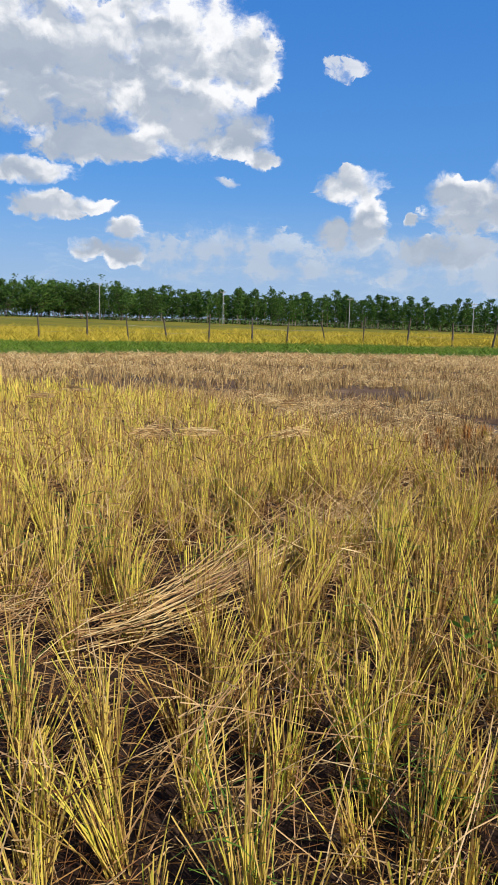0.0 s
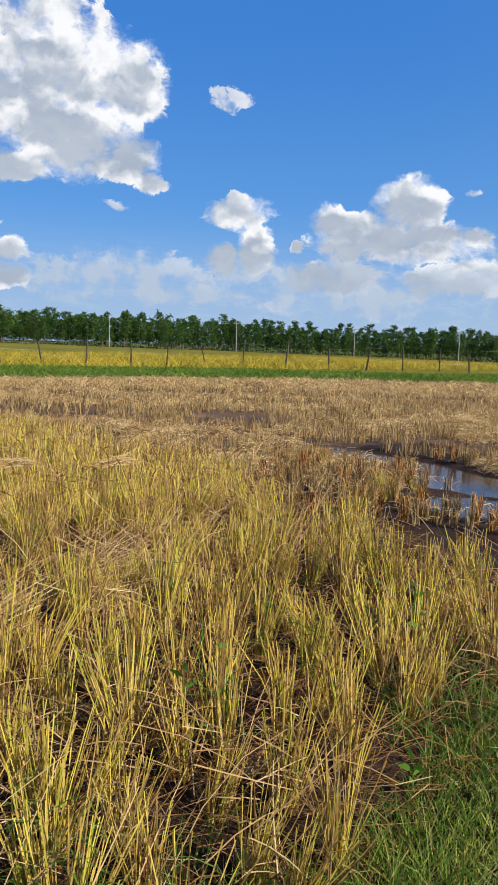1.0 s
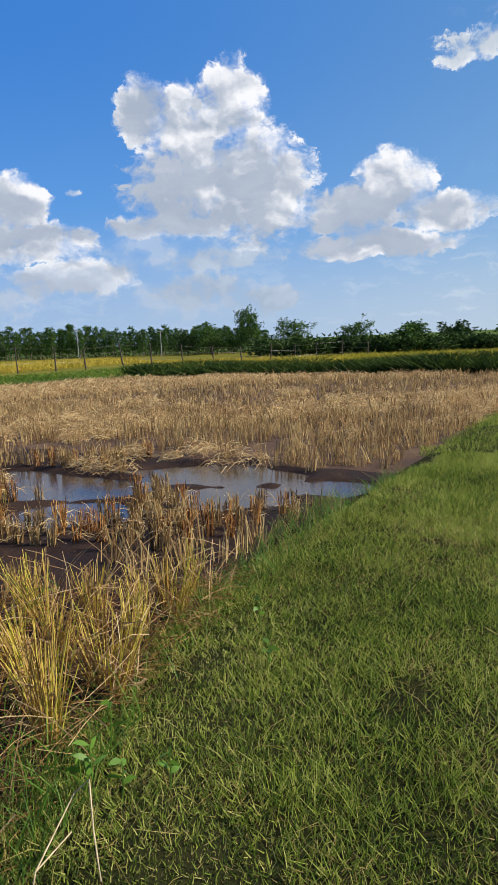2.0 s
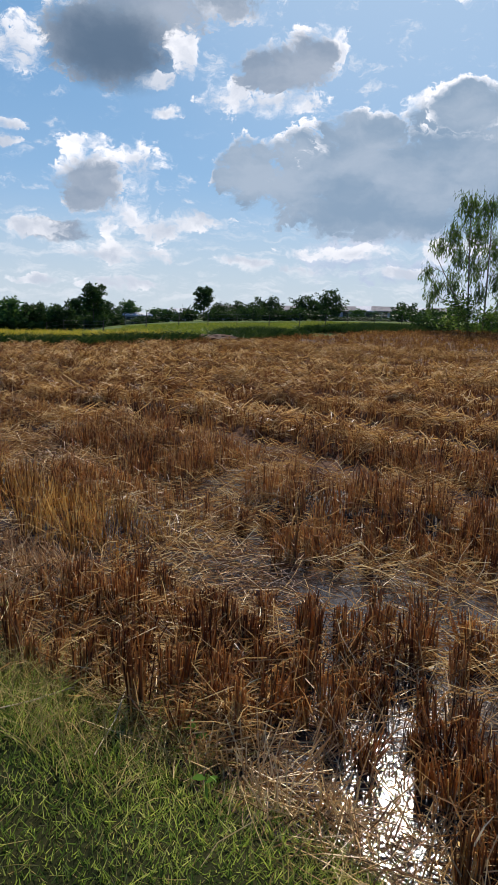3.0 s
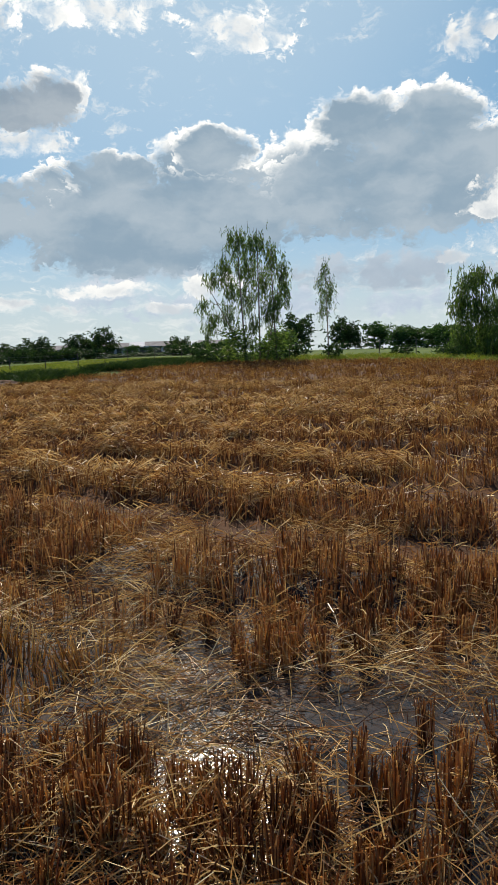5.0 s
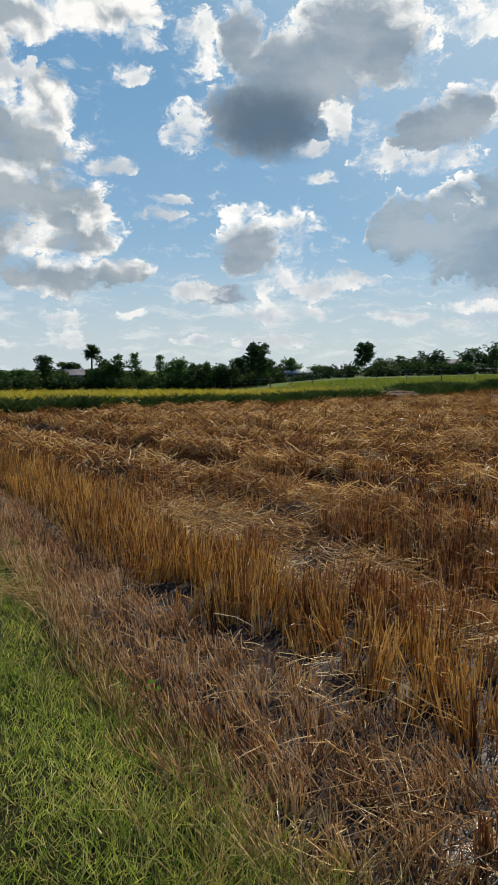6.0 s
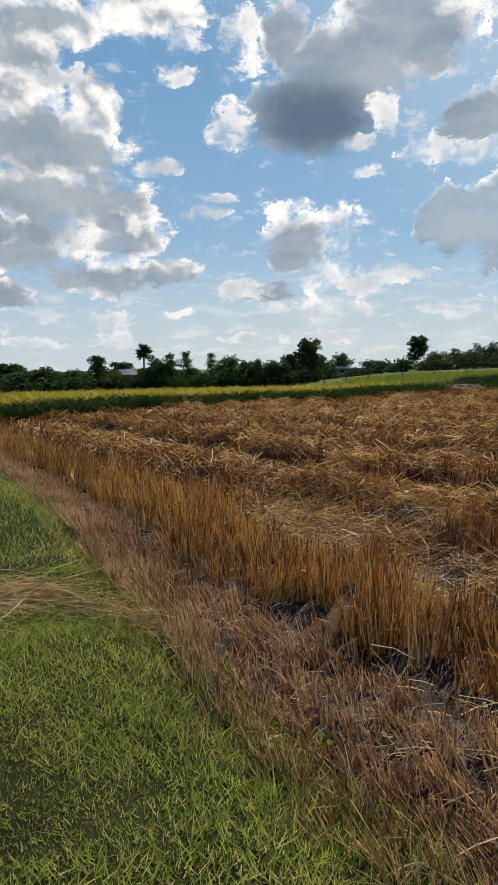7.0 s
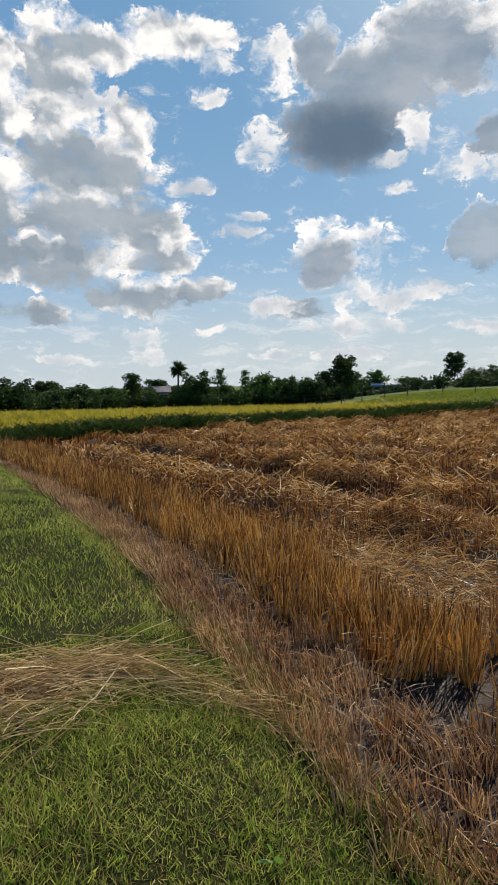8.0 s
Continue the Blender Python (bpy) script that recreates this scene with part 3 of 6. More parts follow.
PUDDLES = [(-6.0, 7.7, 0.9, 0.7), (-8.3, 7.6, 1.2, 0.65), (-7.2, 7.9, 0.9, 0.45), (-4.9, 8.9, 1.1, 0.7), (-5.1, 6.7, 0.6, 0.6), (-4.0, 7.9, 0.7, 0.5),
           (-9.6, 7.2, 0.5, 0.3), (-3.2, 8.6, 0.6, 0.4)]


EAST_POOLS = [(7.1, 1.4, 0.75, 0.3), (8.5, 1.15, 0.65, 0.24), (6.0, 1.75, 0.45, 0.2), (10.2, 0.85, 0.7, 0.22), (12.4, 0.5, 0.9, 0.22), (15.2, 0.1, 1.1, 0.25), (5.2, 2.2, 0.35, 0.25)]


def drain(x, y):
    """Wetness of the wheel track that crosses the eastern stubble: above 0 where water stands."""
    w = np.full(np.shape(x), -9.0)
    for px, py, rx, ry in EAST_POOLS:
        w = np.maximum(w, 1 - ((x - px) / rx) ** 2 - ((y - py) / ry) ** 2)
    return w + 0.55 * hnoise(x, y, 2.2, 9) + 0.3 * hnoise(x, y, 5.5, 8)


def height(x, y):
    x, y = np.broadcast_arrays(np.asarray(x, float), np.asarray(y, float))
    d = np.hypot(x, y - 3)
    inner = np.minimum(x - bank_left(y), bank_right(y) - x)
    bank = sstep(inner, -0.15, 0.45) * (1 - sstep(y, 25.5, 27))
    mud = -0.03 + 0.022 * hnoise(x, y, 1.1, 1) + 0.015 * hnoise(x, y, 3.3, 2)
    wet = np.full_like(d, -1.0)
    for px, py, rx, ry in PUDDLES:
        wet = np.maximum(wet, 1 - ((x - px) / rx) ** 2 - ((y - py) / ry) ** 2)
    mud = mud + np.where(x < 0, 0.03, 0) - 0.10 * sstep(wet + 0.45 * hnoise(x, y, 2.6, 5), -0.3, 0.3)
    e = x - bank_right(y)
    mud = mud - (0.044 - 0.024 * sstep(y, 6.0, 6.8)) * np.where(e > 0, sstep(e, 0, 0.3) * (1 - sstep(e, 2.4, 4.0)), 0) + np.where(e > 0, 0.045 * sstep(e, 3.0, 4.5), 0)
    mud = mud + 0.034 * gully(x, y) * sstep(y, 5.8, 6.6) + 0.032 * sstep(y, 6.3, 7.3) * (x > tall_line(y) - 0.3)
    e2, s = swing(x, y)
    mud = mud + np.where(e2 > 4.0, 0.10 * sstep(s + 0.4 * hnoise(x, y, 1.9, 49), -0.4, 0.9) * (1 + 0.6 * hnoise(x, y, 1.5, 46)), 0) * (x > 0) * (y < NORTH)
    mud = mud + 0.05 * hnoise(x, y, 0.35, 3) * sstep(d, 9, 16)
    mud = np.where((x > 0) & (e2 > 4.15) & (y < NORTH), np.maximum(mud, -0.038 + 0.02 * sstep(e2, 4.3, 5.5)), mud)
    # a wheel track with standing water across the eastern stubble
    tr = sstep(drain(x, y), -0.9, 0.25)
    mud = mud * (1 - tr) - 0.075 * tr
    z = mud * (1 - bank) + bank * (0.09 + 0.025 * hnoise(x, y, 1.3, 4) + 0.012 * hnoise(x, y, 4.5, 6))
    out = np.maximum(np.maximum(y - NORTH, west_edge(y) - x), x - east_edge(y))
    z = z + 0.12 * sstep(out, 0, 1.5)
    az = np.degrees(np.arctan2(x - 0.1, y - 3.4))
    z = z - np.interp(az, [-180, -90, -74, -54, -40, -20, 36, 46, 180], [-1.0, -1.1, -0.4, 0.4, 1.1, 1.65, 1.6, 0, 0]) * np.where(np.abs(az) < 42, sstep(d, 22, 112), sstep(d, 50, 130))
    z = z + np.interp(az, [40, 50, 60, 80, 88, 95, 120, 150], [0, 0.35, 0.6, 0.6, 0.3, 0.15, 0.3, 0]) * sstep(d, 25, 62)
    z = z + np.interp(az, [45, 62, 120, 150], [0, 0.7, 0.8, 0]) * sstep(d, 75, 130)
    return z


def axis(lo, hi, step, far, growth=1.22):
    a = list(np.arange(lo, hi, step))
    s, v = step, a[-1]
    while v < far:
        s *= growth
        v += s
        a.append(v)
    s, v, b = step, lo, []
    while v > -far:
        s *= growth
        v -= s
        b.append(v)
    return np.array(b[::-1] + a)


# one sheet of ground to the horizon
gx, gy = axis(-12, 12, 0.11, 1800, 1.12), axis(-1.5, 13, 0.11, 1800, 1.12)
GX, GY = np.meshgrid(gx, gy)
GZ = height(GX, GY)
nx, ny = len(gx), len(gy)
ii = (np.arange(ny - 1)[:, None] * nx + np.arange(nx - 1)[None, :]).ravel()
gq = np.stack([ii, ii + 1, ii + 1 + nx, ii + nx], 1)
cx, cy = ((gx[:-1] + gx[1:]) / 2)[None, :] + 0 * gy[:-1, None], ((gy[:-1] + gy[1:]) / 2)[:, None] + 0 * gx[None, :-1]
zone = np.zeros(cx.shape, int)
zone[(np.hypot(cx, cy - 3) > 22) | ((cx - bank_right(cy) > 3.6) & ((straw_band(cx, cy) > 0.25) | (swing(cx, cy)[0] > 4.3)))] = 4
zone[(drain(cx, cy) > -0.6) & (cx > 0)] = 0
zone[(cx < 0) & (zone == 4) | (cx < 0) & ((cy > 9.5) | (cx < -9))] = 5
zone[(cx > bank_left(cy) - 0.05) & (cx < bank_right(cy) + 0.05) & (cy < 27)] = 1
zone[(cx < west_edge(cy))] = 2
zone[(cx < west_edge(cy) - 9.5)] = 3
zone[cy > NORTH] = 3
zone[(cy > NORTH) & (cx > cy - 1 - 0.25 * (cy - 28) + 2 * hnoise(cx, cy, 0.2, 87))] = 2
zone[cx > east_edge(cy)] = 2
zone[(np.abs(cx - 28.6 - 0.15 * (cy - 27)) < 1.8) & (cy > 26.8) & (cy < 33)] = 4
zone[np.hypot(cx, cy) > 170] = 2
ground = tagged(new("ground", mesh_from("ground", np.stack([GX, GY, GZ], -1), gq, [MUD, SOIL, GREEN, CROP_SOIL, STRAW_FLOOR, WEST_FLOOR], zone.ravel(), True)),
                "wet brown paddy mud with a raised grassy bank between two harvested fields", "ground", kind="structure")


def pool(name, x0, y0, x1, y1, z, label):
    v = [(x0, y0, z), (x1, y0, z), (x1, y1, z), (x0, y1, z)]
    return tagged(new(name, mesh_from(name, v, [(0, 1, 2, 3)], WATER)), label, "water", kind="structure")


pool("water", -11, 5.2, -2.75, 11, -0.044, "shallow muddy water standing in the western field")
pool("water", 1.25, -4, 17.0, 12.5, -0.045, "shallow glinting water between the brown stubble rows")


# ------------------------------------------------------------------ stubble
def scatter(x0, x1, y0, y1, sx, sy, jitter, keep):
    xs, ys = np.meshgrid(np.arange(x0, x1, sx), np.arange(y0, y1, sy))
    x = xs.ravel() + rng.normal(0, jitter, xs.size)
    y = ys.ravel() + rng.normal(0, jitter, xs.size)
    m = keep(x, y)
    return x[m], y[m]


def stalks(x, y, per, hgt, spread, lean, r, k=2, sides=3, hvar=0.2, zoff=0.0, bias=(0.0, 0.0)):
    """Upright stalks in hills at x, y."""
    n = len(x)
    x, y = np.repeat(x, per), np.repeat(y, per)
    hh = np.repeat(np.broadcast_to(hgt, (n,)) * rng.uniform(0.8, 1.15, n), per) * rng.uniform(1 - 2 * hvar, 1 + hvar, n * per)
    tilt = np.repeat(rng.normal(0, lean * 0.6, (n, 2)), per, 0)
    off = rng.normal(0, spread, (n * per, 2))
    bx, by = x + off[:, 0], y + off[:, 1]
    bz = height(bx, by) - 0.015 + zoff
    dirs = np.array(bias) + off / spread * lean * 0.35 + tilt + rng.normal(0, lean * 0.45, (n * per, 2))
    base = np.stack([bx, by, bz], 1)
    tip = base + np.stack([dirs[:, 0] * hh, dirs[:, 1] * hh, hh], 1)
    sag = np.stack([-dirs[:, 0] * hh * 0.15, -dirs[:, 1] * hh * 0.15, 0 * hh], 1)
    return strands(base, tip, sag, r, np.asarray(r) * 0.6, sides, k)


def litter(x, y, z, length, r, tilt=0.15, heading=None, spread=3.2, sides=3, k=2, arch=0.08, curl=0.06):
    """Fallen straws lying on the ground."""
    n = len(x)
    a = rng.uniform(0, 2 * math.pi, n) if heading is None else heading + rng.normal(0, spread, n)
    L = length * rng.uniform(0.4, 1.3, n)
    e = rng.normal(0, tilt, n)
    dx, dy, dz = np.cos(a) * L / 2, np.sin(a) * L / 2, np.sin(e) * L / 2
    lo = np.abs(dz)
    base = np.stack([x - dx, y - dy, z + lo - dz], 1)
    tip = np.stack([x + dx, y + dy, z + lo + dz], 1)
    sag = np.stack([rng.normal(0, curl, n) * L, rng.normal(0, curl, n) * L, arch * L * rng.uniform(0, 1, n)], 1)
    return strands(base, tip, sag, r, r * 0.7, sides, k)


def eye_far(x, y):
    """Distance from the middle of the way along the bank."""
    return np.hypot(x - 0.1, np.maximum(np.abs(y - 3.5) - 3.0, 0))


# ---- hills of stalks, built once in several shapes, for the ground close to the bank
def hill_mesh(name, per, hgt, hvar, spread, lean, r, leaves, leaf_len, mats):
    a = rng.uniform(0, 6.28, per)
    q = spread * np.sqrt(rng.random(per))
    off = np.stack([np.cos(a) * q, np.sin(a) * q], 1)
    hh = hgt * rng.uniform(1 - hvar, 1 + hvar * 0.5, per)
    d = off / spread * lean * 0.5 + rng.normal(0, lean * 0.4, (per, 2)) + rng.normal(0, lean * 0.35, 2)
    b = np.concatenate([off, np.full((per, 1), -0.02)], 1)
    t = b + np.stack([d[:, 0] * hh, d[:, 1] * hh, hh], 1)
    s = np.concatenate([-d * hh[:, None] * 0.15 + rng.normal(0, 0.012, (per, 2)), np.zeros((per, 1))], 1)
    st = strands(b, t, s, r * rng.uniform(0.7, 1.25, per), r * 0.65, 3, 3)
    i = rng.integers(0, per, leaves)
    u = rng.uniform(0.15, 0.9, leaves)[:, None]
    lb = b[i] + (t[i] - b[i]) * u
    la = rng.uniform(0, 6.28, leaves)
    L = leaf_len * rng.uniform(0.4, 1.3, leaves)
    el = rng.normal(-0.1, 0.7, leaves)
    lt = lb + np.stack([np.cos(la) * np.cos(el) * L, np.sin(la) * np.cos(el) * L, np.sin(el) * L], 1)
    lt[:, 2] = np.maximum(lt[:, 2], 0.005)
    lf = strands(lb, lt, np.stack([0 * L, 0 * L, 0.25 * L], 1), r * 0.75, r * 0.2, 2, 3)
    return mesh_from("tuft", *st, mats[0]), mesh_from("foliage", *lf, mats[1])


def hill_things(x, y, meshes, name, label, group, smin=0.85, smax=1.15, lift=0.0):
    """Clumps at x, y: each one thing with its stalks and its leaves as parts."""
    for px, py in zip(x, y):
        st, lf = meshes[rng.integers(0, len(meshes))]
        e = tagged(new(name), label, "crop", group)
        tagged(part("tuft", st, e), kind="stuff")
        tagged(part("foliage", lf, e), kind="stuff")
        s = rng.uniform(smin, smax)
        e.matrix_basis = pose(float(px), float(py), float(height(px, py)) + lift, 0, 0, rng.uniform(0, 360)) @ Matrix.Diagonal((s, s, s * rng.uniform(0.9, 1.1), 1))


def nearest(x, y, n, centre):
    d = np.hypot(x - centre[0], y - centre[1])
    o = np.argsort(d)
    return o[:n], o[n:]


def leaf_bits(x, y, per, hgt, length, w, spread=0.05):
    """Dry leaf blades hanging about the stalks."""
    n = len(x) * per
    bx, by = np.repeat(x, per) + rng.normal(0, spread, n), np.repeat(y, per) + rng.normal(0, spread, n)
    z = height(bx, by) + hgt * rng.uniform(0.05, 0.85, n)
    a, L, el = rng.uniform(0, 6.28, n), length * rng.uniform(0.4, 1.3, n), rng.normal(0.1, 0.7, n)
    b = np.stack([bx, by, z], 1)
    t = b + np.stack([np.cos(a) * np.cos(el) * L, np.sin(a) * np.cos(el) * L, np.sin(el) * L], 1)
    t[:, 2] = np.maximum(t[:, 2], height(bx, by) + 0.01)
    return strands(b, t, np.stack([0 * L, 0 * L, 0.2 * L], 1), w, w * 0.3, 2, 3)


# ---- western field: tall uncut stalks
GAPS = [(-4.0, 1.45, 0.45, 0.35), (-4.45, 2.45, 0.35, 0.45), (-5.0, 3.7, 0.45, 0.3), (-4.75, 4.5, 0.35, 0.35), (-8.3, 2.4, 0.7, 0.3),
        (-3.3, 3.5, 0.3, 0.25), (-6.2, 4.9, 0.4, 0.3), (-2.9, 2.4, 0.2, 0.2)]


def in_gap(x, y):
    g = np.zeros(np.shape(x), bool)
    for px, py, rx, ry in GAPS:
        g |= ((x - px) / rx) ** 2 + ((y - py) / ry) ** 2 + 0.5 * hnoise(x, y, 3, 13) < 1
    return g


def in_tall(x, y):
    return (x < bank_left(y) - 0.12 + 0.15 * hnoise(x, y, 1.5, 10)) & (y < cut_line(x) + 0.25 * hnoise(x, y, 1.2, 11)) & (x > -26) & (hnoise(x, y, 0.9, 12) + 0.4 * hnoise(x, y, 2.6, 14) > -0.62) & ~in_gap(x, y)


tall_hills = [hill_mesh("rice_clump", int(rng.integers(32, 48)), rng.uniform(0.31, 0.44), 0.4, 0.036, rng.uniform(0.2, 0.36), 0.003, 44, 0.16, [YELLOW, (TAN, DRYLEAF, DRYLEAF, TAN, WEED)[i % 5]]) for i in range(12)]
x, y = scatter(-8, -1.0, -1.0, 7.2, 0.255, 0.265, 0.04, lambda x, y: in_tall(x, y) & (eye_far(x, y) < 6.0))
gx2, gy2 = np.meshgrid(np.arange(-2.5, -1.3, 0.24), np.arange(0.1, 1.8, 0.25))
miss = np.array([np.hypot(x - a, y - b).min() > 0.17 for a, b in zip(gx2.ravel(), gy2.ravel())]) & (gx2.ravel() < bank_left(gy2.ravel()) - 0.2)
x, y = np.concatenate([x, gx2.ravel()[miss] + rng.normal(0, 0.03, miss.sum())]), np.concatenate([y, gy2.ravel()[miss] + rng.normal(0, 0.03, miss.sum())])
near, rest = nearest(x, y, 280, (-1.8, 2.4))
hill_things(x[near], y[near], tall_hills, "rice_clump", "clump of tall yellow rice stalks rooted in mud", "yellow rice clumps")
xr, yr = x[rest], y[rest]
stuff("standing_rice", stalks(xr, yr, 32, 0.36, 0.036, 0.28, 0.0036, 2, hvar=0.3), YELLOW, "tall yellow rice stalks standing in the muddy field", "crop")
stuff("dry_foliage", merged(leaf_bits(xr, yr, 10, 0.42, 0.2, 0.003), leaf_bits(x[near], y[near], 6, 0.22, 0.2, 0.0026, 0.1)), DRYLEAF, "dry brown leaf blades among the stalks", "crop")
x, y = scatter(-27, -4, -1.5, 7.5, 0.22, 0.24, 0.05, lambda x, y: in_tall(x, y) & (eye_far(x, y) >= 6.0) & (eye_far(x, y) < 12))
mid_tall = stalks(x, y, 22, 0.35, 0.05, 0.22, 0.0048, sides=2, hvar=0.25)
mid_leaf = leaf_bits(x, y, 8, 0.4, 0.22, 0.005)
x, y = scatter(-27, -8, -2.5, 7.5, 0.26, 0.28, 0.08, lambda x, y: in_tall(x, y) & (eye_far(x, y) >= 12))
far_tall = stalks(x, y, 14, 0.33, 0.07, 0.24, 0.008, sides=2, hvar=0.25)
stuff("standing_rice", merged(mid_tall, far_tall), YELLOW, "yellow rice stalks filling the uncut part of the field", "crop")
stuff("dry_foliage", mid_leaf, DRYLEAF, "dry leaf blades among the further stalks", "crop")


# ---- western field: cut ground with short stubble
def in_cut_west(x, y):
    return (x < bank_left(y) - 0.1) & (y > cut_line(x)) & (y < NORTH - 0.3) & (x > west_edge(y) + 0.3)


short_hills = [hill_mesh("cut_clump", int(rng.integers(18, 28)), rng.uniform(0.16, 0.25), 0.2, 0.042, 0.2, 0.0042, 18, 0.15, [DULL if i % 3 else BROWN, STRAW]) for i in range(9)]
x, y = scatter(-15, -2.4, 0, 15, 0.22, 0.25, 0.045, lambda x, y: in_cut_west(x, y) & (height(x, y) > -0.024) & (0.8 * hnoise(0.54 * x + 0.84 * y, 2.2 * (0.84 * x - 0.54 * y), 0.5, 21) + 0.5 * hnoise(x, y, 2.2, 22) + 0.4 * sstep(y, 9, 13) > -0.15))
near, rest = nearest(x, y, 160, (-5.5, 7.2))
hill_things(x[near], y[near], short_hills, "cut_clump", "short brown clump of cut rice stubble in mud", "western stubble clumps")
xi = np.concatenate([-5.6 + rng.normal(0, 0.2, 8), -7.46 + rng.normal(0, 0.12, 4)])
yi = np.concatenate([5.85 + rng.normal(0, 0.14, 8), 6.3 + rng.normal(0, 0.12, 4)])
hill_things(xi, yi, tall_hills, "rice_clump", "ragged tan clump of rice still standing between puddles", "yellow rice clumps", 0.55, 0.75)
near_cut = stalks(x[rest], y[rest], 18, 0.2, 0.042, 0.22, 0.0052, sides=2)
x, y = scatter(-28.5, -2.4, -4, 27, 0.38, 0.4, 0.12, lambda x, y: in_cut_west(x, y) & ((x < -15) | (y > 15)))
far_cut = stalks(x, y, 10, 0.2, 0.09, 0.3, 0.010, sides=2)
stuff("stubble", near_cut, DULL, "short brown stubble round the western puddles", "stubble")
stuff("stubble", far_cut, DULL, "short rice stubble in the cut western field", "stubble")
n = 95000
x = rng.uniform(-28.2, -2.6, n)
y = rng.uniform(-4, 27, n)
u, v = 0.54 * x + 0.84 * y, 0.84 * x - 0.54 * y
w = 0.9 * hnoise(u * 0.22, v, 0.62, 31) + 0.6 * hnoise(u * 0.5, v, 1.7, 32) + 1.4 * sstep(eye_far(x, y), 19, 25) - 0.25
m = in_cut_west(x, y) & (w > 0.1) & ((height(x, y) > -0.042) | (rng.random(n) < 0.04))
x, y, w = x[m], y[m], w[m]
d = eye_far(x, y)
stuff("straw", litter(x, y, np.maximum(height(x, y), -0.042) + rng.uniform(0.0, 0.09, len(x)) * np.clip(w, 0.3, 1.6), 0.18 + 0.003 * d, 0.0026 + 0.0003 * d, 0.35, sides=2, arch=0.2, curl=0.12), STRAW,
      "pale dry straw strewn over the cut western field", "straw")
# straw fallen among the tall stalks
n = 34000
x = rng.uniform(-9, -1.1, n)
y = rng.uniform(-0.5, 7, n)
m = (x < bank_left(y) + 0.1) & (y < cut_line(x) + 0.3)
x, y = x[m], y[m]
stuff("straw", litter(x, y, height(x, y) + rng.uniform(0.0, 0.08, len(x)), 0.2, 0.0017, 0.3, sides=2, k=3, arch=0.2, curl=0.14), DRYLEAF,
      "brown broken straw lying between the tall stalks", "straw")


n = 5200
x, y = rng.uniform(-11, -1.3, n), rng.uniform(-0.6, 7, n)
m = (x < bank_left(y) + 0.05) & (y < cut_line(x) + 0.2) & (hnoise(x, y, 0.8, 15) > -0.25)
x, y = x[m], y[m]
stuff("straw", litter(x, y, height(x, y) + rng.uniform(0.0, 0.28, len(x)), 0.36, 0.0022, 0.6, math.atan2(1.0, -0.6), 0.9, k=4, arch=0.2), TAN,
      "long tan stalks bent over among the rice", "straw")


def swath(name, label, p0, p1, n, length, heading, wide, deep, r=0.0027, spread=0.3, mat=None, z0=0.01, tilt=0.15, cat="straw"):
    """A drift of straw combed one way between two points."""
    t = rng.random(n)
    a = rng.normal(0, wide, (n, 2))
    x, y = p0[0] + (p1[0] - p0[0]) * t + a[:, 0], p0[1] + (p1[1] - p0[1]) * t + a[:, 1]
    hump = np.exp(-(a ** 2).sum(1) / (2 * (wide * 0.8) ** 2))
    z = height(x, y) + z0 + deep * hump * rng.random(n)
    return tagged(new(name, mesh_from(name, *litter(x, y, z, length, r, tilt, heading, spread, 3, 3, 0.14, 0.11), mat or STRAW)), label, cat, kind="stuff")


def arc(t):
    t = np.asarray(t)[:, None]
    a, b, c = np.array([[-3.02, 0.35, 0.12], [-3.0, 1.3, 0.12], [-3.46, 1.95, 0.36]])
    return (1 - t) ** 2 * a + 2 * t * (1 - t) * b + t * t * c


n = 130
u = rng.uniform(0.26, 0.62, n)
jit = rng.normal(0, 1, (n, 3)) * (0.07, 0.06, 0.045)
fan = jit + rng.normal(0, 1, (n, 3)) * (0.09, 0.09, 0.06)
p0, p1, pm = arc(u) + jit, arc(u + 0.38) + fan, arc(u + 0.19) + (jit + fan) / 2
p0[:, 2] = np.maximum(p0[:, 2], height(p0[:, 0], p0[:, 1]) + 0.01)
tagged(new("straw_swath", mesh_from("straw_swath", *strands(p0, p1, (pm - (p0 + p1) / 2) * 2, 0.003, 0.002, 3, 5), STRAW)), "long pale straw bent over in a curving bundle", "straw", kind="stuff")
swath("straw_swath", "pale straw fanned out over the stalks", (-3.6, 2.2), (-3.7, 2.6), 90, 0.5, math.atan2(1.0, -0.3), 0.14, 0.3, 0.0026, spread=0.5, tilt=0.5)
swath("straw_swath", "pale straw leaning across a muddy gap", (-4.3, 2.6), (-4.75, 3.1), 130, 0.45, math.atan2(1.0, -0.3), 0.16, 0.26, spread=0.6, tilt=0.5)
swath("straw_swath", "trampled tan straw beside the standing stalks", (-3.6, 0.6), (-4.1, 0.7), 150, 0.4, 2.2, 0.16, 0.12, spread=0.7, mat=TAN)
for px, py, hd in ((-11.3, 1.64, 0.6), (-10.6, 1.1, 1.2), (-7.05, 1.95, 1.9), (-6.95, 2.45, 1.3), (-6.75, 3.4, 1.75), (-9.2, 4.4, 0.9)):
    swath("straw_bundle", "small pale bundle of cut straw lying on the stalks", (px, py), (px + 0.05, py + 0.05), 60, 0.3, hd, 0.05, 0.07, 0.0036, 0.3, z0=0.36, tilt=0.12)


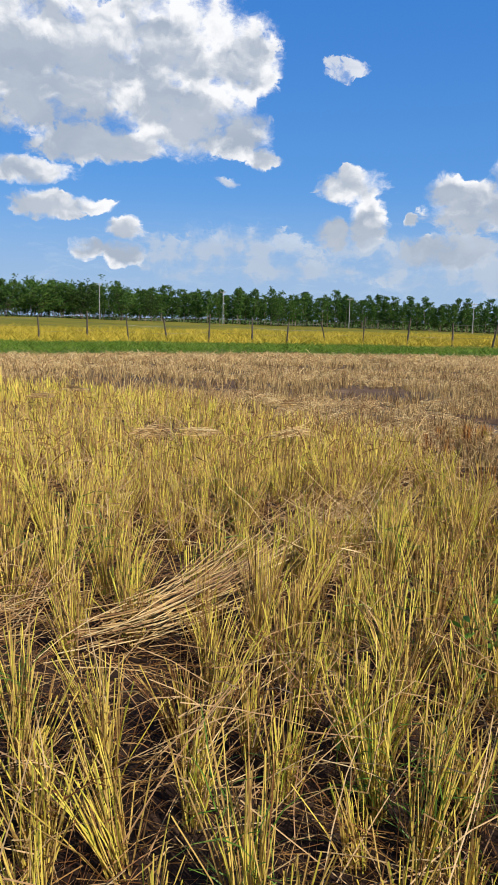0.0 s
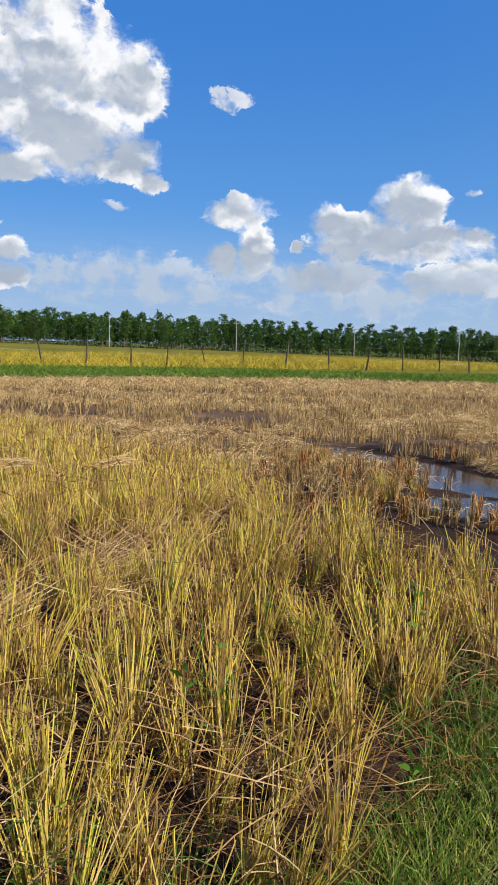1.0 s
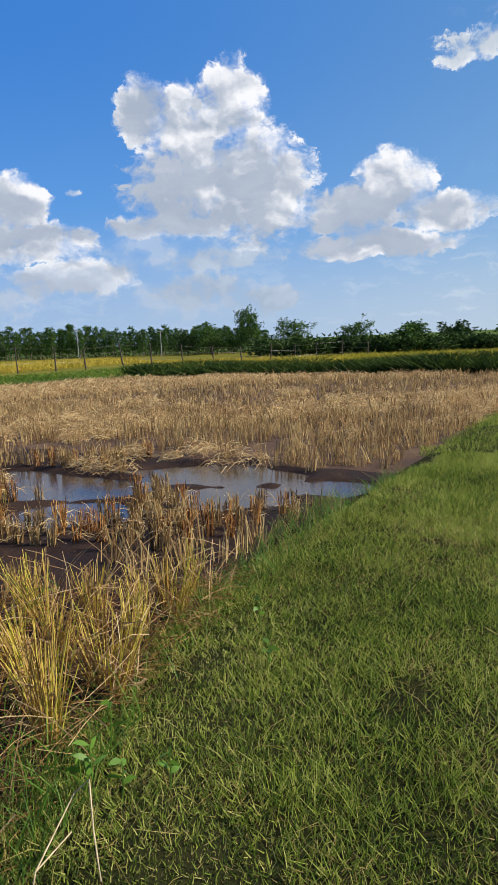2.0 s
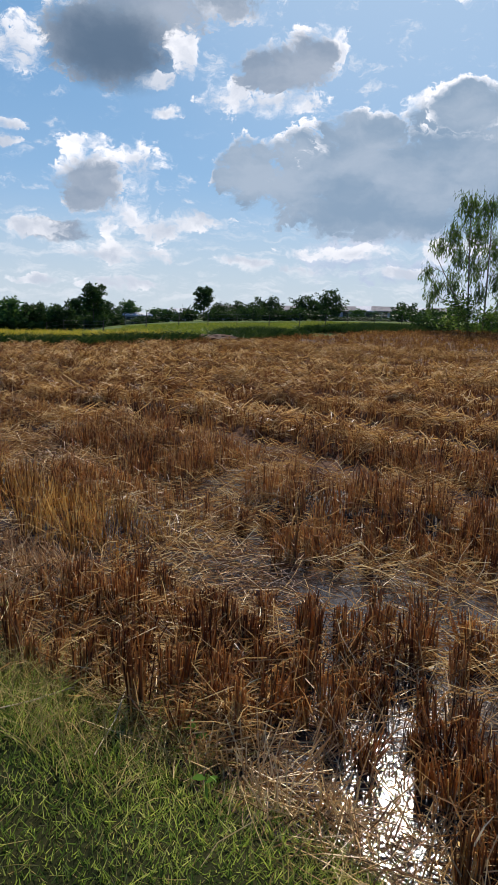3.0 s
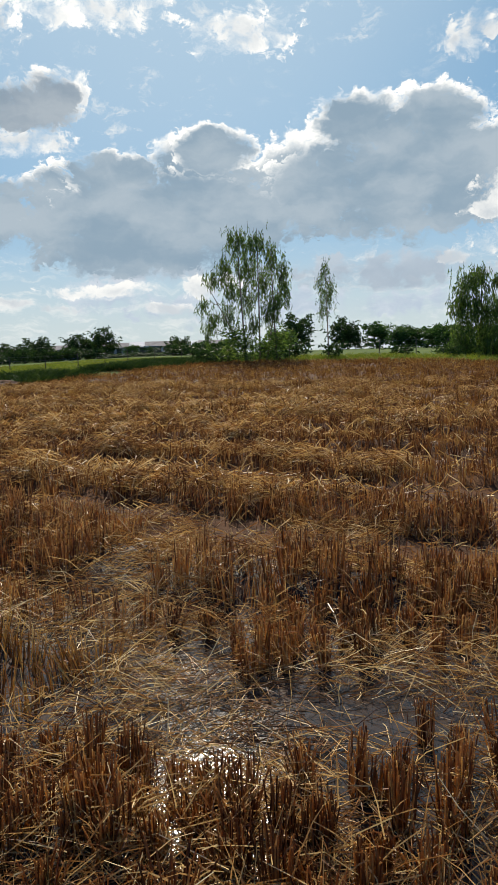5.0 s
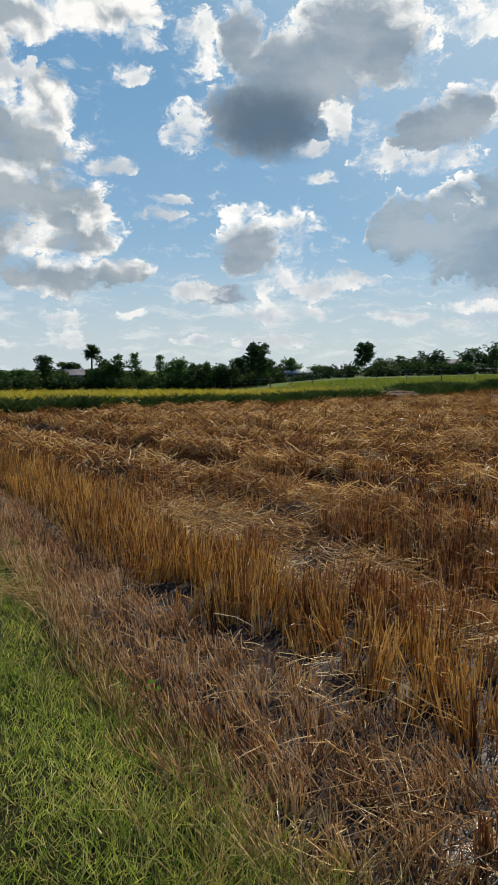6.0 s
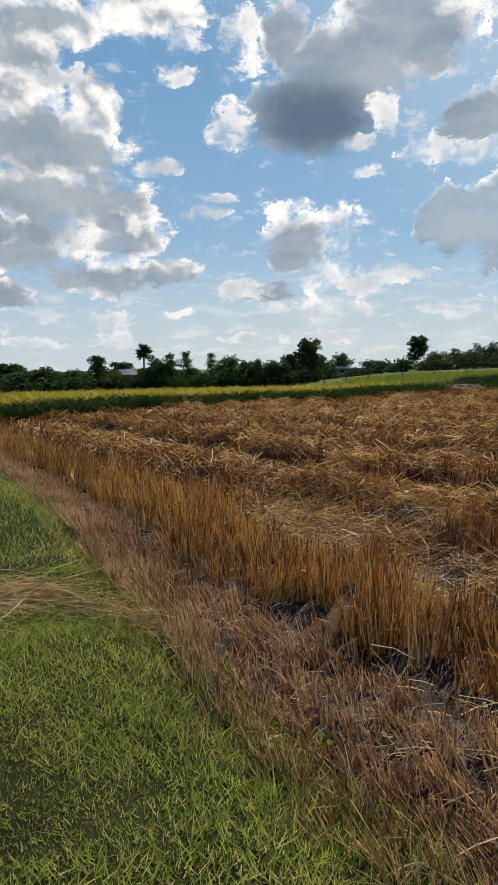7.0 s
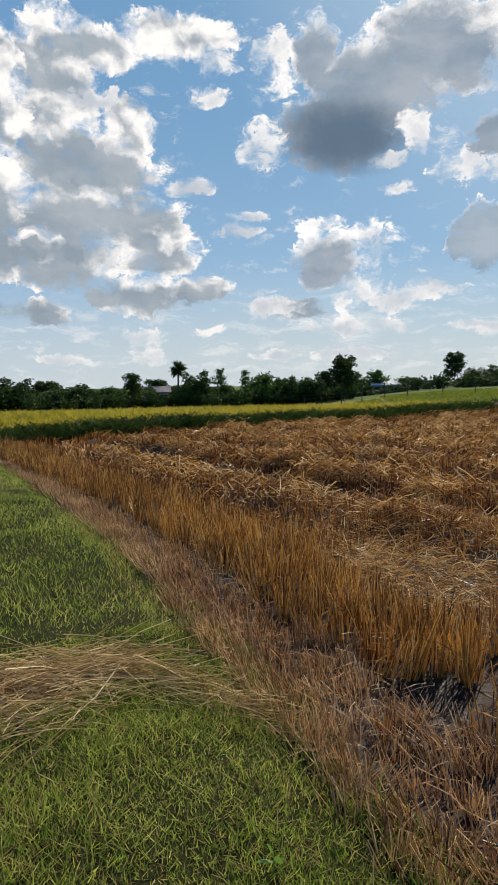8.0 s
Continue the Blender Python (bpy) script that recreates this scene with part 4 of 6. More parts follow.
# ---- eastern field: stubble in bands that run along the bank
x, y = scatter(1.4, 7.5, -1.5, 9.5, 0.18, 0.165, 0.032,
               lambda x, y: in_east(x, y) & stub_band(x, y) & (eye_far(x, y) < 6.5) & ~tall_strip(x, y) & ~gully(x, y) & (hnoise(x, y, 1.5, 51) > -0.32) & ~((np.abs(x - 3.85) < 0.45) & (y > 5.4) & (y < 7.2)))
x = np.concatenate([x, 3.86 + rng.normal(0, 0.025, 9), [3.47, 3.1, 3.35, 4.1]])
y = np.concatenate([y, np.linspace(5.5, 7.1, 9), [3.66, 4.4, 2.6, 4.9]])
gx2, gy2 = np.meshgrid([1.98, 2.16, 2.34, 2.52], np.arange(3.1, 6.1, 0.17))
ok = (gx2 < 2.4) & (gy2 < 5.0) | (gx2 > 2.1) & (gy2 > 5.0)
gx2, gy2 = gx2[ok], gy2[ok]
x, y = np.concatenate([x, gx2.ravel() + rng.normal(0, 0.03, gx2.size)]), np.concatenate([y, gy2.ravel() + rng.normal(0, 0.04, gy2.size)])
brown_hills = [hill_mesh("stubble_clump", int(rng.integers(20, 34)), rng.uniform(0.19, 0.29), 0.16, 0.036, (0.08, 0.14, 0.3)[i % 3], 0.0043, 18, 0.11, [BROWN, DRYLEAF if i % 3 else GOLD]) for i in range(14)]
near, rest = nearest(x, y, 290, (2.2, 4.2))
hill_things(x[near], y[near], brown_hills, "stubble_clump", "upright red-brown clump of cut rice stubble in wet mud", "eastern stubble clumps", 0.8, 1.12)
stuff("stubble", stalks(x[rest], y[rest], 24, 0.25, 0.034, 0.15, 0.0041, sides=3), BROWN, "red-brown rice stubble standing in wet mud", "stubble")
stuff("dry_foliage", leaf_bits(x, y, 14, 0.22, 0.17, 0.0026, 0.09), DRYLEAF, "dry leaf shreds hanging on the stubble", "stubble")
x, y = scatter(2, 8, 6, 26, 0.17, 0.18, 0.04, lambda x, y: tall_strip(x, y) & (x > 0) & (hnoise(x, y, 3, 47) > -0.6))
stuff("stubble", stalks(x, y, 27, 0.27 * (0.78 + 0.22 * sstep(y, 6.5, 9)) * (1 + 0.22 * hnoise(x, y, 1.6, 50)), 0.034, 0.22, 0.0041, hvar=0.3), TALL, "tall orange-brown stubble row left along the bank", "stubble")
stuff("dry_foliage", leaf_bits(x, y, 9, 0.22, 0.13, 0.0032, 0.06), DRYLEAF, "dry leaves in the tall stubble row", "stubble")
x, y = scatter(2, 22, -8, 24, 0.21, 0.22, 0.04,
               lambda x, y: in_east(x, y) & stub_band(x, y) & (eye_far(x, y) >= 6.5) & (eye_far(x, y) < 15) & ~tall_strip(x, y) & ~gully(x, y))
mid_stub = stalks(x, y, 20, 0.2, 0.045, 0.2, 0.0052, sides=2)
x, y = scatter(3, 62, -26, 27, 0.4, 0.42, 0.12, lambda x, y: in_east(x, y) & (eye_far(x, y) >= 15) & stub_band(x, y) & ~tall_strip(x, y))
far_stub = stalks(x, y, 11, 0.24, 0.11, 0.3, 0.012, sides=2)
stuff("stubble", mid_stub, MIDSTUB, "rows of brown rice stubble beyond the wet strip", "stubble")
stuff("stubble", far_stub, FAR_STUB, "rows of brown rice stubble across the harvested eastern field", "stubble")
# straw on the eastern field: a tangled mat close by, swaths further off
n = 76000
x, y = rng.uniform(1.35, 6.3, n), rng.uniform(-1.2, 12.5, n)
sw = straw_band(x, y)
m = in_east(x, y) & ~tall_strip(x, y) & ~gully(x, y) & (hnoise(x, y, 1.3, 61) + 0.6 * hnoise(x, y, 3.5, 62) > -0.12 - 0.5 * sw + 0.15 * rng.normal(size=n) + 0.35 * np.exp(-((x - 2.0) / 0.5) ** 2 - ((y - 4.0) / 0.5) ** 2) + 0.4 * np.exp(-((x - 3.6) / 0.4) ** 2 - ((y - 4.9) / 0.6) ** 2))
x, y, sw = x[m], y[m], sw[m]
z = np.maximum(height(x, y), -0.048) + rng.random(len(x)) ** 1.6 * (0.12 + 0.10 * sw)
g = rng.random(len(x)) < 0.62 - 0.5 * sstep(x - bank_right(y), 1.6, 3.2)
stuff("straw", litter(x[g], y[g], z[g], 0.2, 0.0023, 0.4, sides=2, k=3, arch=0.22, curl=0.16), GOLD, "tangled wet golden straw matted over mud and water", "straw")
stuff("straw", litter(x[~g], y[~g], z[~g], 0.17, 0.0024, 0.4, sides=2, k=3, arch=0.22, curl=0.16), MIDSTRAW, "sodden brown straw trodden into the mud", "straw")
n = 120000
x = 2.2 + 17 * rng.random(n) ** 1.35
y = rng.uniform(-4, 24, n)
sw = straw_band(x, y)
m = in_east(x, y) & (eye_far(x, y) > 5.5) & (rng.random(n) < np.clip(0.2 + 0.75 * sw + 0.3 * (swing(x, y)[0] < 4.3), 0, 1)) & ~tall_strip(x, y) & ~gully(x, y)
x, y, sw = x[m], y[m], sw[m]
d = eye_far(x, y)
stuff("straw", litter(x, y, height(x, y) + rng.random(len(x)) ** 0.7 * (0.03 + 0.17 * sw), 0.2, 0.0026 + 0.0004 * d, 0.55, sides=2, k=3, arch=0.25, curl=0.14), RIDGE,
      "golden dry straw lying in swaths between the stubble rows", "straw")
n = 100000
x = rng.uniform(3, 60, n)
y = rng.uniform(-25, 27, n)
m = in_east(x, y) & (eye_far(x, y) > 12) & (rng.random(n) < 0.04 + straw_band(x, y)) & ~tall_strip(x, y)
x, y = x[m], y[m]
stuff("straw", litter(x, y, height(x, y) + rng.uniform(0.06, 0.2, len(x)), 0.2, 0.0085, 0.45, sides=2, arch=0.15), FAR_GOLD, "swaths of straw across the far stubble", "straw")
# heaps of straw on the harvester's swaths
def heap_mesh():
    n = 260
    a, q = rng.uniform(0, 6.28, n), np.sqrt(rng.random(n))
    R, H = rng.uniform(0.2, 0.4), rng.uniform(0.16, 0.27)
    x, y = np.cos(a) * q * R, np.sin(a) * q * R * rng.uniform(0.7, 1.3)
    z = H * (1 - 0.75 * q ** 2) * rng.uniform(0.5, 1.0, n)
    h = rng.normal(rng.uniform(0, 6.28), 0.9, n)
    L = 0.2 * rng.uniform(0.4, 1.4, n)
    b = np.stack([x, y, z], 1)
    t = b + np.stack([np.cos(h) * L, np.sin(h) * L, rng.normal(-0.2, 0.4, n) * L], 1)
    t[:, 2] = np.maximum(t[:, 2], 0.0)
    s = np.stack([rng.normal(0, 0.1, n) * L, rng.normal(0, 0.1, n) * L, 0.3 * L], 1)
    return strands(b, t, s, 0.0042, 0.002, 2, 3)


heaps = [heap_mesh() for i in range(9)]
heap_meshes = [mesh_from("tuft", *h, RIDGE) for h in heaps]
x, y = scatter(4.5, 30, -10, 26.5, 0.46, 0.5, 0.15, lambda x, y: in_east(x, y) & (straw_band(x, y) > 0.36) & (x - bank_right(y) > 3.4) & (drain(x, y) < -0.5) & ~tall_strip(x, y) & (hnoise(x, y, 0.8, 63) > -0.3 + 0.45 * sstep(-y, -8, -3)))
near, rest = nearest(x, y, 300, (7.0, 8.0))
for px, py in zip(x[near], y[near]):
    e = tagged(new("straw_heap"), "low tangled heap of tan straw on the stubble", "straw heap", "straw heaps")
    tagged(part("tuft", heap_meshes[rng.integers(0, len(heaps))], e), kind="stuff")
    s = rng.uniform(0.7, 1.35)
    e.matrix_basis = pose(float(px), float(py), float(height(px, py)) - 0.01, 0, 0, rng.uniform(0, 360)) @ Matrix.Diagonal((s, s, s * rng.uniform(0.7, 1.2), 1))


def laid(h, px, py, size=1.1):
    """One heap with half of its straws, turned and set down at px, py."""
    v = heaps[h][0].reshape(-1, 6, 3)[::2]
    a, k = rng.uniform(0, 6.28), size * rng.uniform(0.75, 1.25)
    w = v.reshape(-1, 3) * k
    w = np.stack([w[:, 0] * math.cos(a) - w[:, 1] * math.sin(a) + px, w[:, 0] * math.sin(a) + w[:, 1] * math.cos(a) + py, w[:, 2] + float(height(px, py)) - 0.01], 1)
    return w, (np.arange(len(v))[:, None, None] * 6 + np.array([[0, 1, 3, 2], [2, 3, 5, 4]])).reshape(-1, 4)


far_heaps = [laid(h, px, py) for h, px, py in zip(rng.integers(0, len(heaps), len(rest)), x[rest], y[rest])]
stuff("straw_ridge", merged(*far_heaps), RIDGE, "long ridges of tan straw left by the harvester on the far stubble", "straw")
x, y = scatter(-27.5, -3.4, -4, 26.5, 0.5, 0.55, 0.17, lambda x, y: in_cut_west(x, y) & (height(x, y) > -0.05) & (0.9 * hnoise((0.54 * x + 0.84 * y) * 0.22, 0.84 * x - 0.54 * y, 0.62, 31) + 0.5 * hnoise(x, y, 0.9, 33) + 0.5 * sstep(eye_far(x, y), 18, 24) > 0.28))
stuff("straw_ridge", merged(*[laid(h, px, py, 0.85) for h, px, py in zip(rng.integers(0, len(heaps), len(x)), x, y)]), STRAW, "low ridges of pale straw on the cut western field", "straw")
# trodden stubble at the foot of the bank
x, y = scatter(1.45, 2.5, 1.6, 4.4, 0.15, 0.15, 0.04, lambda x, y: in_east(x, y) & (hnoise(x, y, 2, 66) > -0.35 + 0.55 * np.exp(-((y - 3.95) / 0.4) ** 2)))
stuff("stubble", stalks(x, y, 11, 0.19, 0.035, 0.55, 0.0032, k=3), STRAW, "bent tan stubble trodden down beside the bank", "stubble")
# gully between grass and the tall row: short pale stubble leaning over mud
x, y = scatter(1.6, 5, 5.6, 22, 0.115, 0.115, 0.04, lambda x, y: gully(x, y) & (x > bank_right(y) - 0.1) & (0.7 * hnoise(x, y, 2.2, 64) + 0.35 * rng.normal(size=len(x)) > -0.9 + (0.6 + 0.25 * sstep(y, 8.5, 11)) * sstep((x - bank_right(y)) / (tall_line(y) - 0.45 - bank_right(y)), 0.45, 1.0)))
stuff("stubble", stalks(x, y, 20, 0.125, 0.03, 0.38, 0.0029, bias=(-0.15, 0.2)), PINK, "short pale stubble leaning over the muddy gully", "stubble")
swath("straw_swath", "long wet straw trailing into the gully", (2.35, 7.0), (3.0, 7.3), 60, 0.3, 0.3, 0.2, 0.05, 0.0022, spread=0.7, mat=GOLD)
swath("straw_swath", "wet brown straw trampled beside the bank", (1.7, 2.0), (1.95, 3.2), 400, 0.3, 0.2, 0.16, 0.08, spread=1.2, mat=DRYLEAF)
swath("straw_swath", "sodden straw floating between the stubble", (1.62, 3.3), (1.75, 4.8), 900, 0.26, 1.3, 0.13, 0.05, 0.0022, spread=1.2, mat=GOLD)
swath("straw_swath", "dense golden straw trodden over the stubble", (2.0, 0.9), (2.9, 2.5), 2200, 0.26, 0.9, 0.4, 0.14, 0.0025, spread=1.4, mat=RIDGE, tilt=0.3)
swath("straw_swath", "pale straw lying across the wet strip", (3.4, 1.4), (3.6, 3.4), 1300, 0.26, 0.6, 0.3, 0.08, 0.0025, spread=1.4, mat=RIDGE)
swath("straw_swath", "golden straw strewn between stubble and water", (2.6, 4.6), (3.3, 5.6), 800, 0.26, 0.9, 0.3, 0.1, 0.0023, spread=1.4, mat=RIDGE)
swath("straw_swath", "tan straw strewn behind the tall stubble row", (3.95, 7.6), (4.75, 9.8), 1100, 0.24, 0.9, 0.2, 0.1, 0.0028, spread=1.5, mat=RIDGE, tilt=0.3)
swath("straw_swath", "sodden golden straw over shallow water", (2.3, 5.2), (2.6, 5.9), 350, 0.24, 1.0, 0.2, 0.06, 0.0022, spread=1.3, mat=GOLD)
swath("straw_swath", "sodden brown straw over shallow water", (2.0, 3.95), (2.2, 4.8), 700, 0.24, 1.0, 0.16, 0.05, 0.0022, spread=1.3, mat=DRYLEAF)
swath("straw_swath", "wet brown straw trampled below the grass", (1.75, 4.7), (1.95, 5.6), 200, 0.26, 0.2, 0.16, 0.08, spread=1.2, mat=DRYLEAF)
swath("straw_swath", "loose golden straw trampled at the water's edge", (1.55, 1.7), (2.1, 2.8), 650, 0.3, 0.9, 0.24, 0.12, 0.0026, spread=1.4, mat=GOLD)
swath("straw_swath", "bent golden straw at the foot of the bank", (1.75, 5.8), (2.2, 6.6), 260, 0.28, 0.4, 0.16, 0.1, 0.0023, spread=0.8, mat=GOLD, tilt=0.5)
x, y = scatter(1.6, 5, 5.6, 22, 0.14, 0.14, 0.05, lambda x, y: gully(x, y) & (x > bank_right(y)))
stuff("stubble", stalks(x, y, 5, 0.075, 0.03, 0.3, 0.0045), PINK, "short cut stumps standing in the wet gully", "stubble")
n = 8000
x, y = rng.uniform(1.6, 4.6, n), rng.uniform(5.8, 18, n)
m = gully(x, y)
x, y = x[m], y[m]
stuff("straw", litter(x, y, np.maximum(height(x, y), -0.04) + 0.05 * rng.random(len(x)), 0.13, 0.0024, 0.35, sides=2, k=3, arch=0.15, curl=0.12), PINK, "pale broken straw lying in the gully", "straw")
# straw heap across the path
swath("straw_drift", "drift of dry straw lying across the grassy path", (0.85, 10.0), (1.55, 9.9), 480, 0.42, -0.25, 0.17, 0.05, 0.0024, 0.55, mat=DRIFT)
swath("straw_drift", "thin tail of straw trailing to the stubble", (1.5, 9.95), (1.95, 9.1), 380, 0.34, -0.85, 0.09, 0.035, 0.0022, 0.5, mat=DRIFT)
swath("straw_drift", "loose straws spread round the drift", (0.2, 9.9), (1.3, 9.75), 260, 0.4, -0.2, 0.3, 0.03, 0.002, 0.7, mat=DRIFT)
x, y = rng.uniform(-2.3, 2.2, 900), rng.uniform(2.0, 13, 900)
m = on_bank(x, y)
x, y = x[m], y[m]
stuff("straw", litter(x, y, height(x, y) + rng.uniform(0.0, 0.03, len(x)), 0.14, 0.0014, 0.25, k=3, arch=0.2), DRYGRASS, "single dry straws scattered on the grass", "straw")


# ---- grass of the bank
def grass(n, x0, x1, y0, y1, hgt, w, keep, k=3, flat=0.6, thin=0.75):
    x, y = rng.uniform(x0, x1, n), rng.uniform(y0, y1, n)
    m = keep(x, y) & (hnoise(x, y, 1.7, 72) + 0.5 * hnoise(x, y, 5, 73) > -thin + 0.3 * rng.normal(size=n))
    x, y = x[m], y[m]
    n = len(x)
    h = hgt * rng.uniform(0.4, 1.5, n) * (1 + 0.5 * hnoise(x, y, 1.1, 74) + 0.35 * hnoise(x, y, 4, 75))
    d = rng.normal(0, flat, (n, 2))
    base = np.stack([x, y, height(x, y) - 0.005], 1)
    tip = base + np.stack([d[:, 0] * h, d[:, 1] * h, h], 1)
    sag = np.stack([-d[:, 0] * h * 0.25, -d[:, 1] * h * 0.25, 0.1 * h], 1)
    return strands(base, tip, sag, w, w * 0.2, 2, k)


stuff("grass", grass(300000, -2.6, 2.5, 1.6, 10.5, 0.038, 0.0024, on_bank, 2, 0.55, 0.85), GRASS, "short green grass on the raised bank", "grass")
stuff("grass", grass(24000, -2.6, 2.5, 1.6, 10.5, 0.046, 0.0026, lambda x, y: on_bank(x, y) & (hnoise(x, y, 1.6, 76) + 0.6 * hnoise(x, y, 5.5, 77) > 0.2), 3, 0.6, 0.8), GRASS, "longer green tufts in the short grass", "grass")
stuff("grass", grass(70000, -2.6, 2.5, 1.6, 10.5, 0.02, 0.0018, on_bank, 2, 1.6, 1.2), DRYGRASS, "dry thatch at the roots of the grass", "grass")
stuff("grass", grass(80000, -2.6, 2.5, 1.6, 10.5, 0.032, 0.0018, lambda x, y: on_bank(x, y) & (hnoise(x, y, 0.9, 78) + 0.5 * hnoise(x, y, 2.6, 79) > 0.22), 2, 0.9, 1.6), DRYGRASS, "dry straw-coloured patches in the grass", "grass")
stuff("grass", grass(190000, -3.4, 5, 10.5, 27, 0.042, 0.0032, on_bank, 2, 0.5, 0.9), GRASS, "green grass further along the bank", "grass")
edge_e = lambda x, y: (np.abs(x - bank_right(y) + 0.02 + 0.12 * (y > 5.8)) < 0.2 + 0.12 * hnoise(x, y, 2, 76))
edge_w = lambda x, y: (np.abs(x - bank_left(y) - 0.05) < 0.22 + 0.15 * hnoise(x, y, 2, 77))
stuff("grass", grass(22000, 0.9, 3.6, 1.5, 15, 0.085, 0.0024, edge_e, 3, 0.5, 0.5), DRYGRASS, "rough yellowing grass on the brink of the bank", "grass")
stuff("grass", grass(14000, 0.9, 3.6, 1.5, 15, 0.075, 0.0024, edge_e, 3, 0.5, 0.5), GRASS, "green grass on the brink of the bank", "grass")
stuff("grass", grass(7000, -3.2, -1.0, 0.8, 9, 0.1, 0.0022, edge_w, 3, 0.6, 0.4), DRYGRASS, "dry grass stems where the bank meets the rice", "grass")
stuff("grass", grass(15000, -3.2, -1.0, 0.8, 9, 0.1, 0.0024, edge_w, 3, 0.5, 0.4), WEED, "longer green grass where the bank meets the rice", "grass")


brink = lambda x, y: np.abs(x - bank_right(y) + 0.04) < 0.3 + 0.1 * hnoise(x, y, 2, 92)
stuff("grass", grass(6000, 0.9, 2.1, 4.2, 7.0, 0.09, 0.002, brink, 3, 0.55, 0.4), GRASS, "longer green grass hanging over the wet edge", "grass")
stuff("grass", grass(7000, 0.9, 2.1, 4.2, 7.0, 0.12, 0.002, brink, 3, 0.7, 0.5), DRYGRASS, "dry grass stems over the wet edge", "grass")
rank = lambda x, y: (x > bank_left(y) - 0.5) & (x < bank_left(y) + 0.2) & (hnoise(x, y, 1.4, 93) > -0.1)
stuff("grass", grass(5000, -2.6, -0.9, 0.6, 4.6, 0.16, 0.003, rank, 4, 0.45, 0.5), WEED, "rank green blades growing up among the outer rice", "grass")


# the same fields and bank behind the start of the walk
stuff("grass", grass(60000, -2.2, 1.8, -9, 1.6, 0.04, 0.0042, on_bank, 2, 0.5, 1.2), GRASS, "short green grass on the bank further back", "grass")
x, y = scatter(-14, -1.2, -9, -1.0, 0.24, 0.24, 0.04, lambda x, y: in_tall(x, y))
stuff("standing_rice", stalks(x, y, 14, 0.4, 0.045, 0.2, 0.005, sides=2, hvar=0.25), YELLOW, "yellow rice stalks in the field further back", "crop")
x, y = scatter(1.4, 12, -10, -1.5, 0.22, 0.22, 0.04, lambda x, y: in_east(x, y) & stub_band(x, y) & ((y < -8) | (eye_far(x, y) < 6.5)))
stuff("stubble", stalks(x, y, 14, 0.24, 0.04, 0.2, 0.0052, sides=2), BROWN, "brown stubble rows further back along the bank", "stubble")
n = 26000
x, y = rng.uniform(1.35, 12, n), rng.uniform(-10, -1.2, n)
m = in_east(x, y) & (rng.random(n) < 0.35 + straw_band(x, y))
x, y = x[m], y[m]
stuff("straw", litter(x, y, np.maximum(height(x, y), -0.048) + 0.1 * rng.random(len(x)), 0.2, 0.004, 0.4, sides=2, arch=0.2), MIDSTRAW, "brown straw over the stubble further back", "straw")


# ---- weeds and dead stalks
def weed(px, py, size, n, label, lean=0.0):
    e = tagged(new("weed"), label, "weed")
    stem = part("stem", mesh_from("stem", *strands([(0, 0, -0.01)], [(0.01, lean, size)], [(0.01, 0, 0)], 0.003, 0.0018, 5, 4), WEED), e)
    for i in range(n):
        a, z = i * 2.4 + rng.uniform(-0.4, 0.4), size * (0.35 + 0.65 * (i + 1) / n)
        L = 0.055 * rng.uniform(0.7, 1.2)
        b = (0.01 * z / size, lean * z / size, z)
        t = (b[0] + math.cos(a) * L, b[1] + math.sin(a) * L, z + L * rng.uniform(-0.2, 0.6))
        part("leaf", mesh_from("leaf", *strands([b], [t], [(0, 0, 0.2 * L)], 0.011, 0.011, 2, 6, [0.15, 0.7, 1, 0.9, 0.55, 0.05]), WEED), stem)
    e.matrix_basis = pose(px, py, float(height(px, py)), 0, 0, rng.uniform(0, 360))


for px, py, s, n in ((-1.66, 3.58, 0.2, 7), (-1.75, 3.62, 0.16, 5), (-1.46, 3.72, 0.14, 5), (-1.86, 3.86, 0.18, 5), (-1.56, 3.6, 0.15, 5), (-2.6, 3.4, 0.42, 4), (-1.87, 2.54, 0.12, 4), (-2.25, 2.45, 0.4, 4),
                     (-2.49, 3.57, 0.42, 5), (-2.37, 3.5, 0.38, 4), (-2.22, 2.25, 0.38, 5), (-1.6, 4.6, 0.14, 5), (-1.9, 5.0, 0.16, 5), (-1.7, 2.9, 0.13, 5), (-2.0, 1.6, 0.2, 4)):
    weed(px, py, s, n, "small green broad-leaved weed among grass and rice")
for px, py, s, n in ((1.82, 5.88, 0.1, 3), (1.8, 5.78, 0.08, 2), (1.6, 4.33, 0.12, 3), (1.72, 4.45, 0.1, 3), (1.4, 4.1, 0.1, 4), (1.9, 7.6, 0.1, 4), (1.3, 8.2, 0.07, 4)):
    weed(px, py, s, n, "bright green weed sprouting at the wet edge")


def dead_stalk(points, r, label):
    """A dry forked stalk lying on the grass; each run of points is a part."""
    e = tagged(new("dry_stalk"), label, "stalk")
    for run in points:
        p = np.array([(a, b, float(height(a, b)) + z) for a, b, z in run])
        part("twig", mesh_from("twig", *strands(p[:-1], p[1:], np.zeros((len(p) - 1, 3)), r, r * 0.85, 5, 3), PALEWOOD, smooth=True), e)


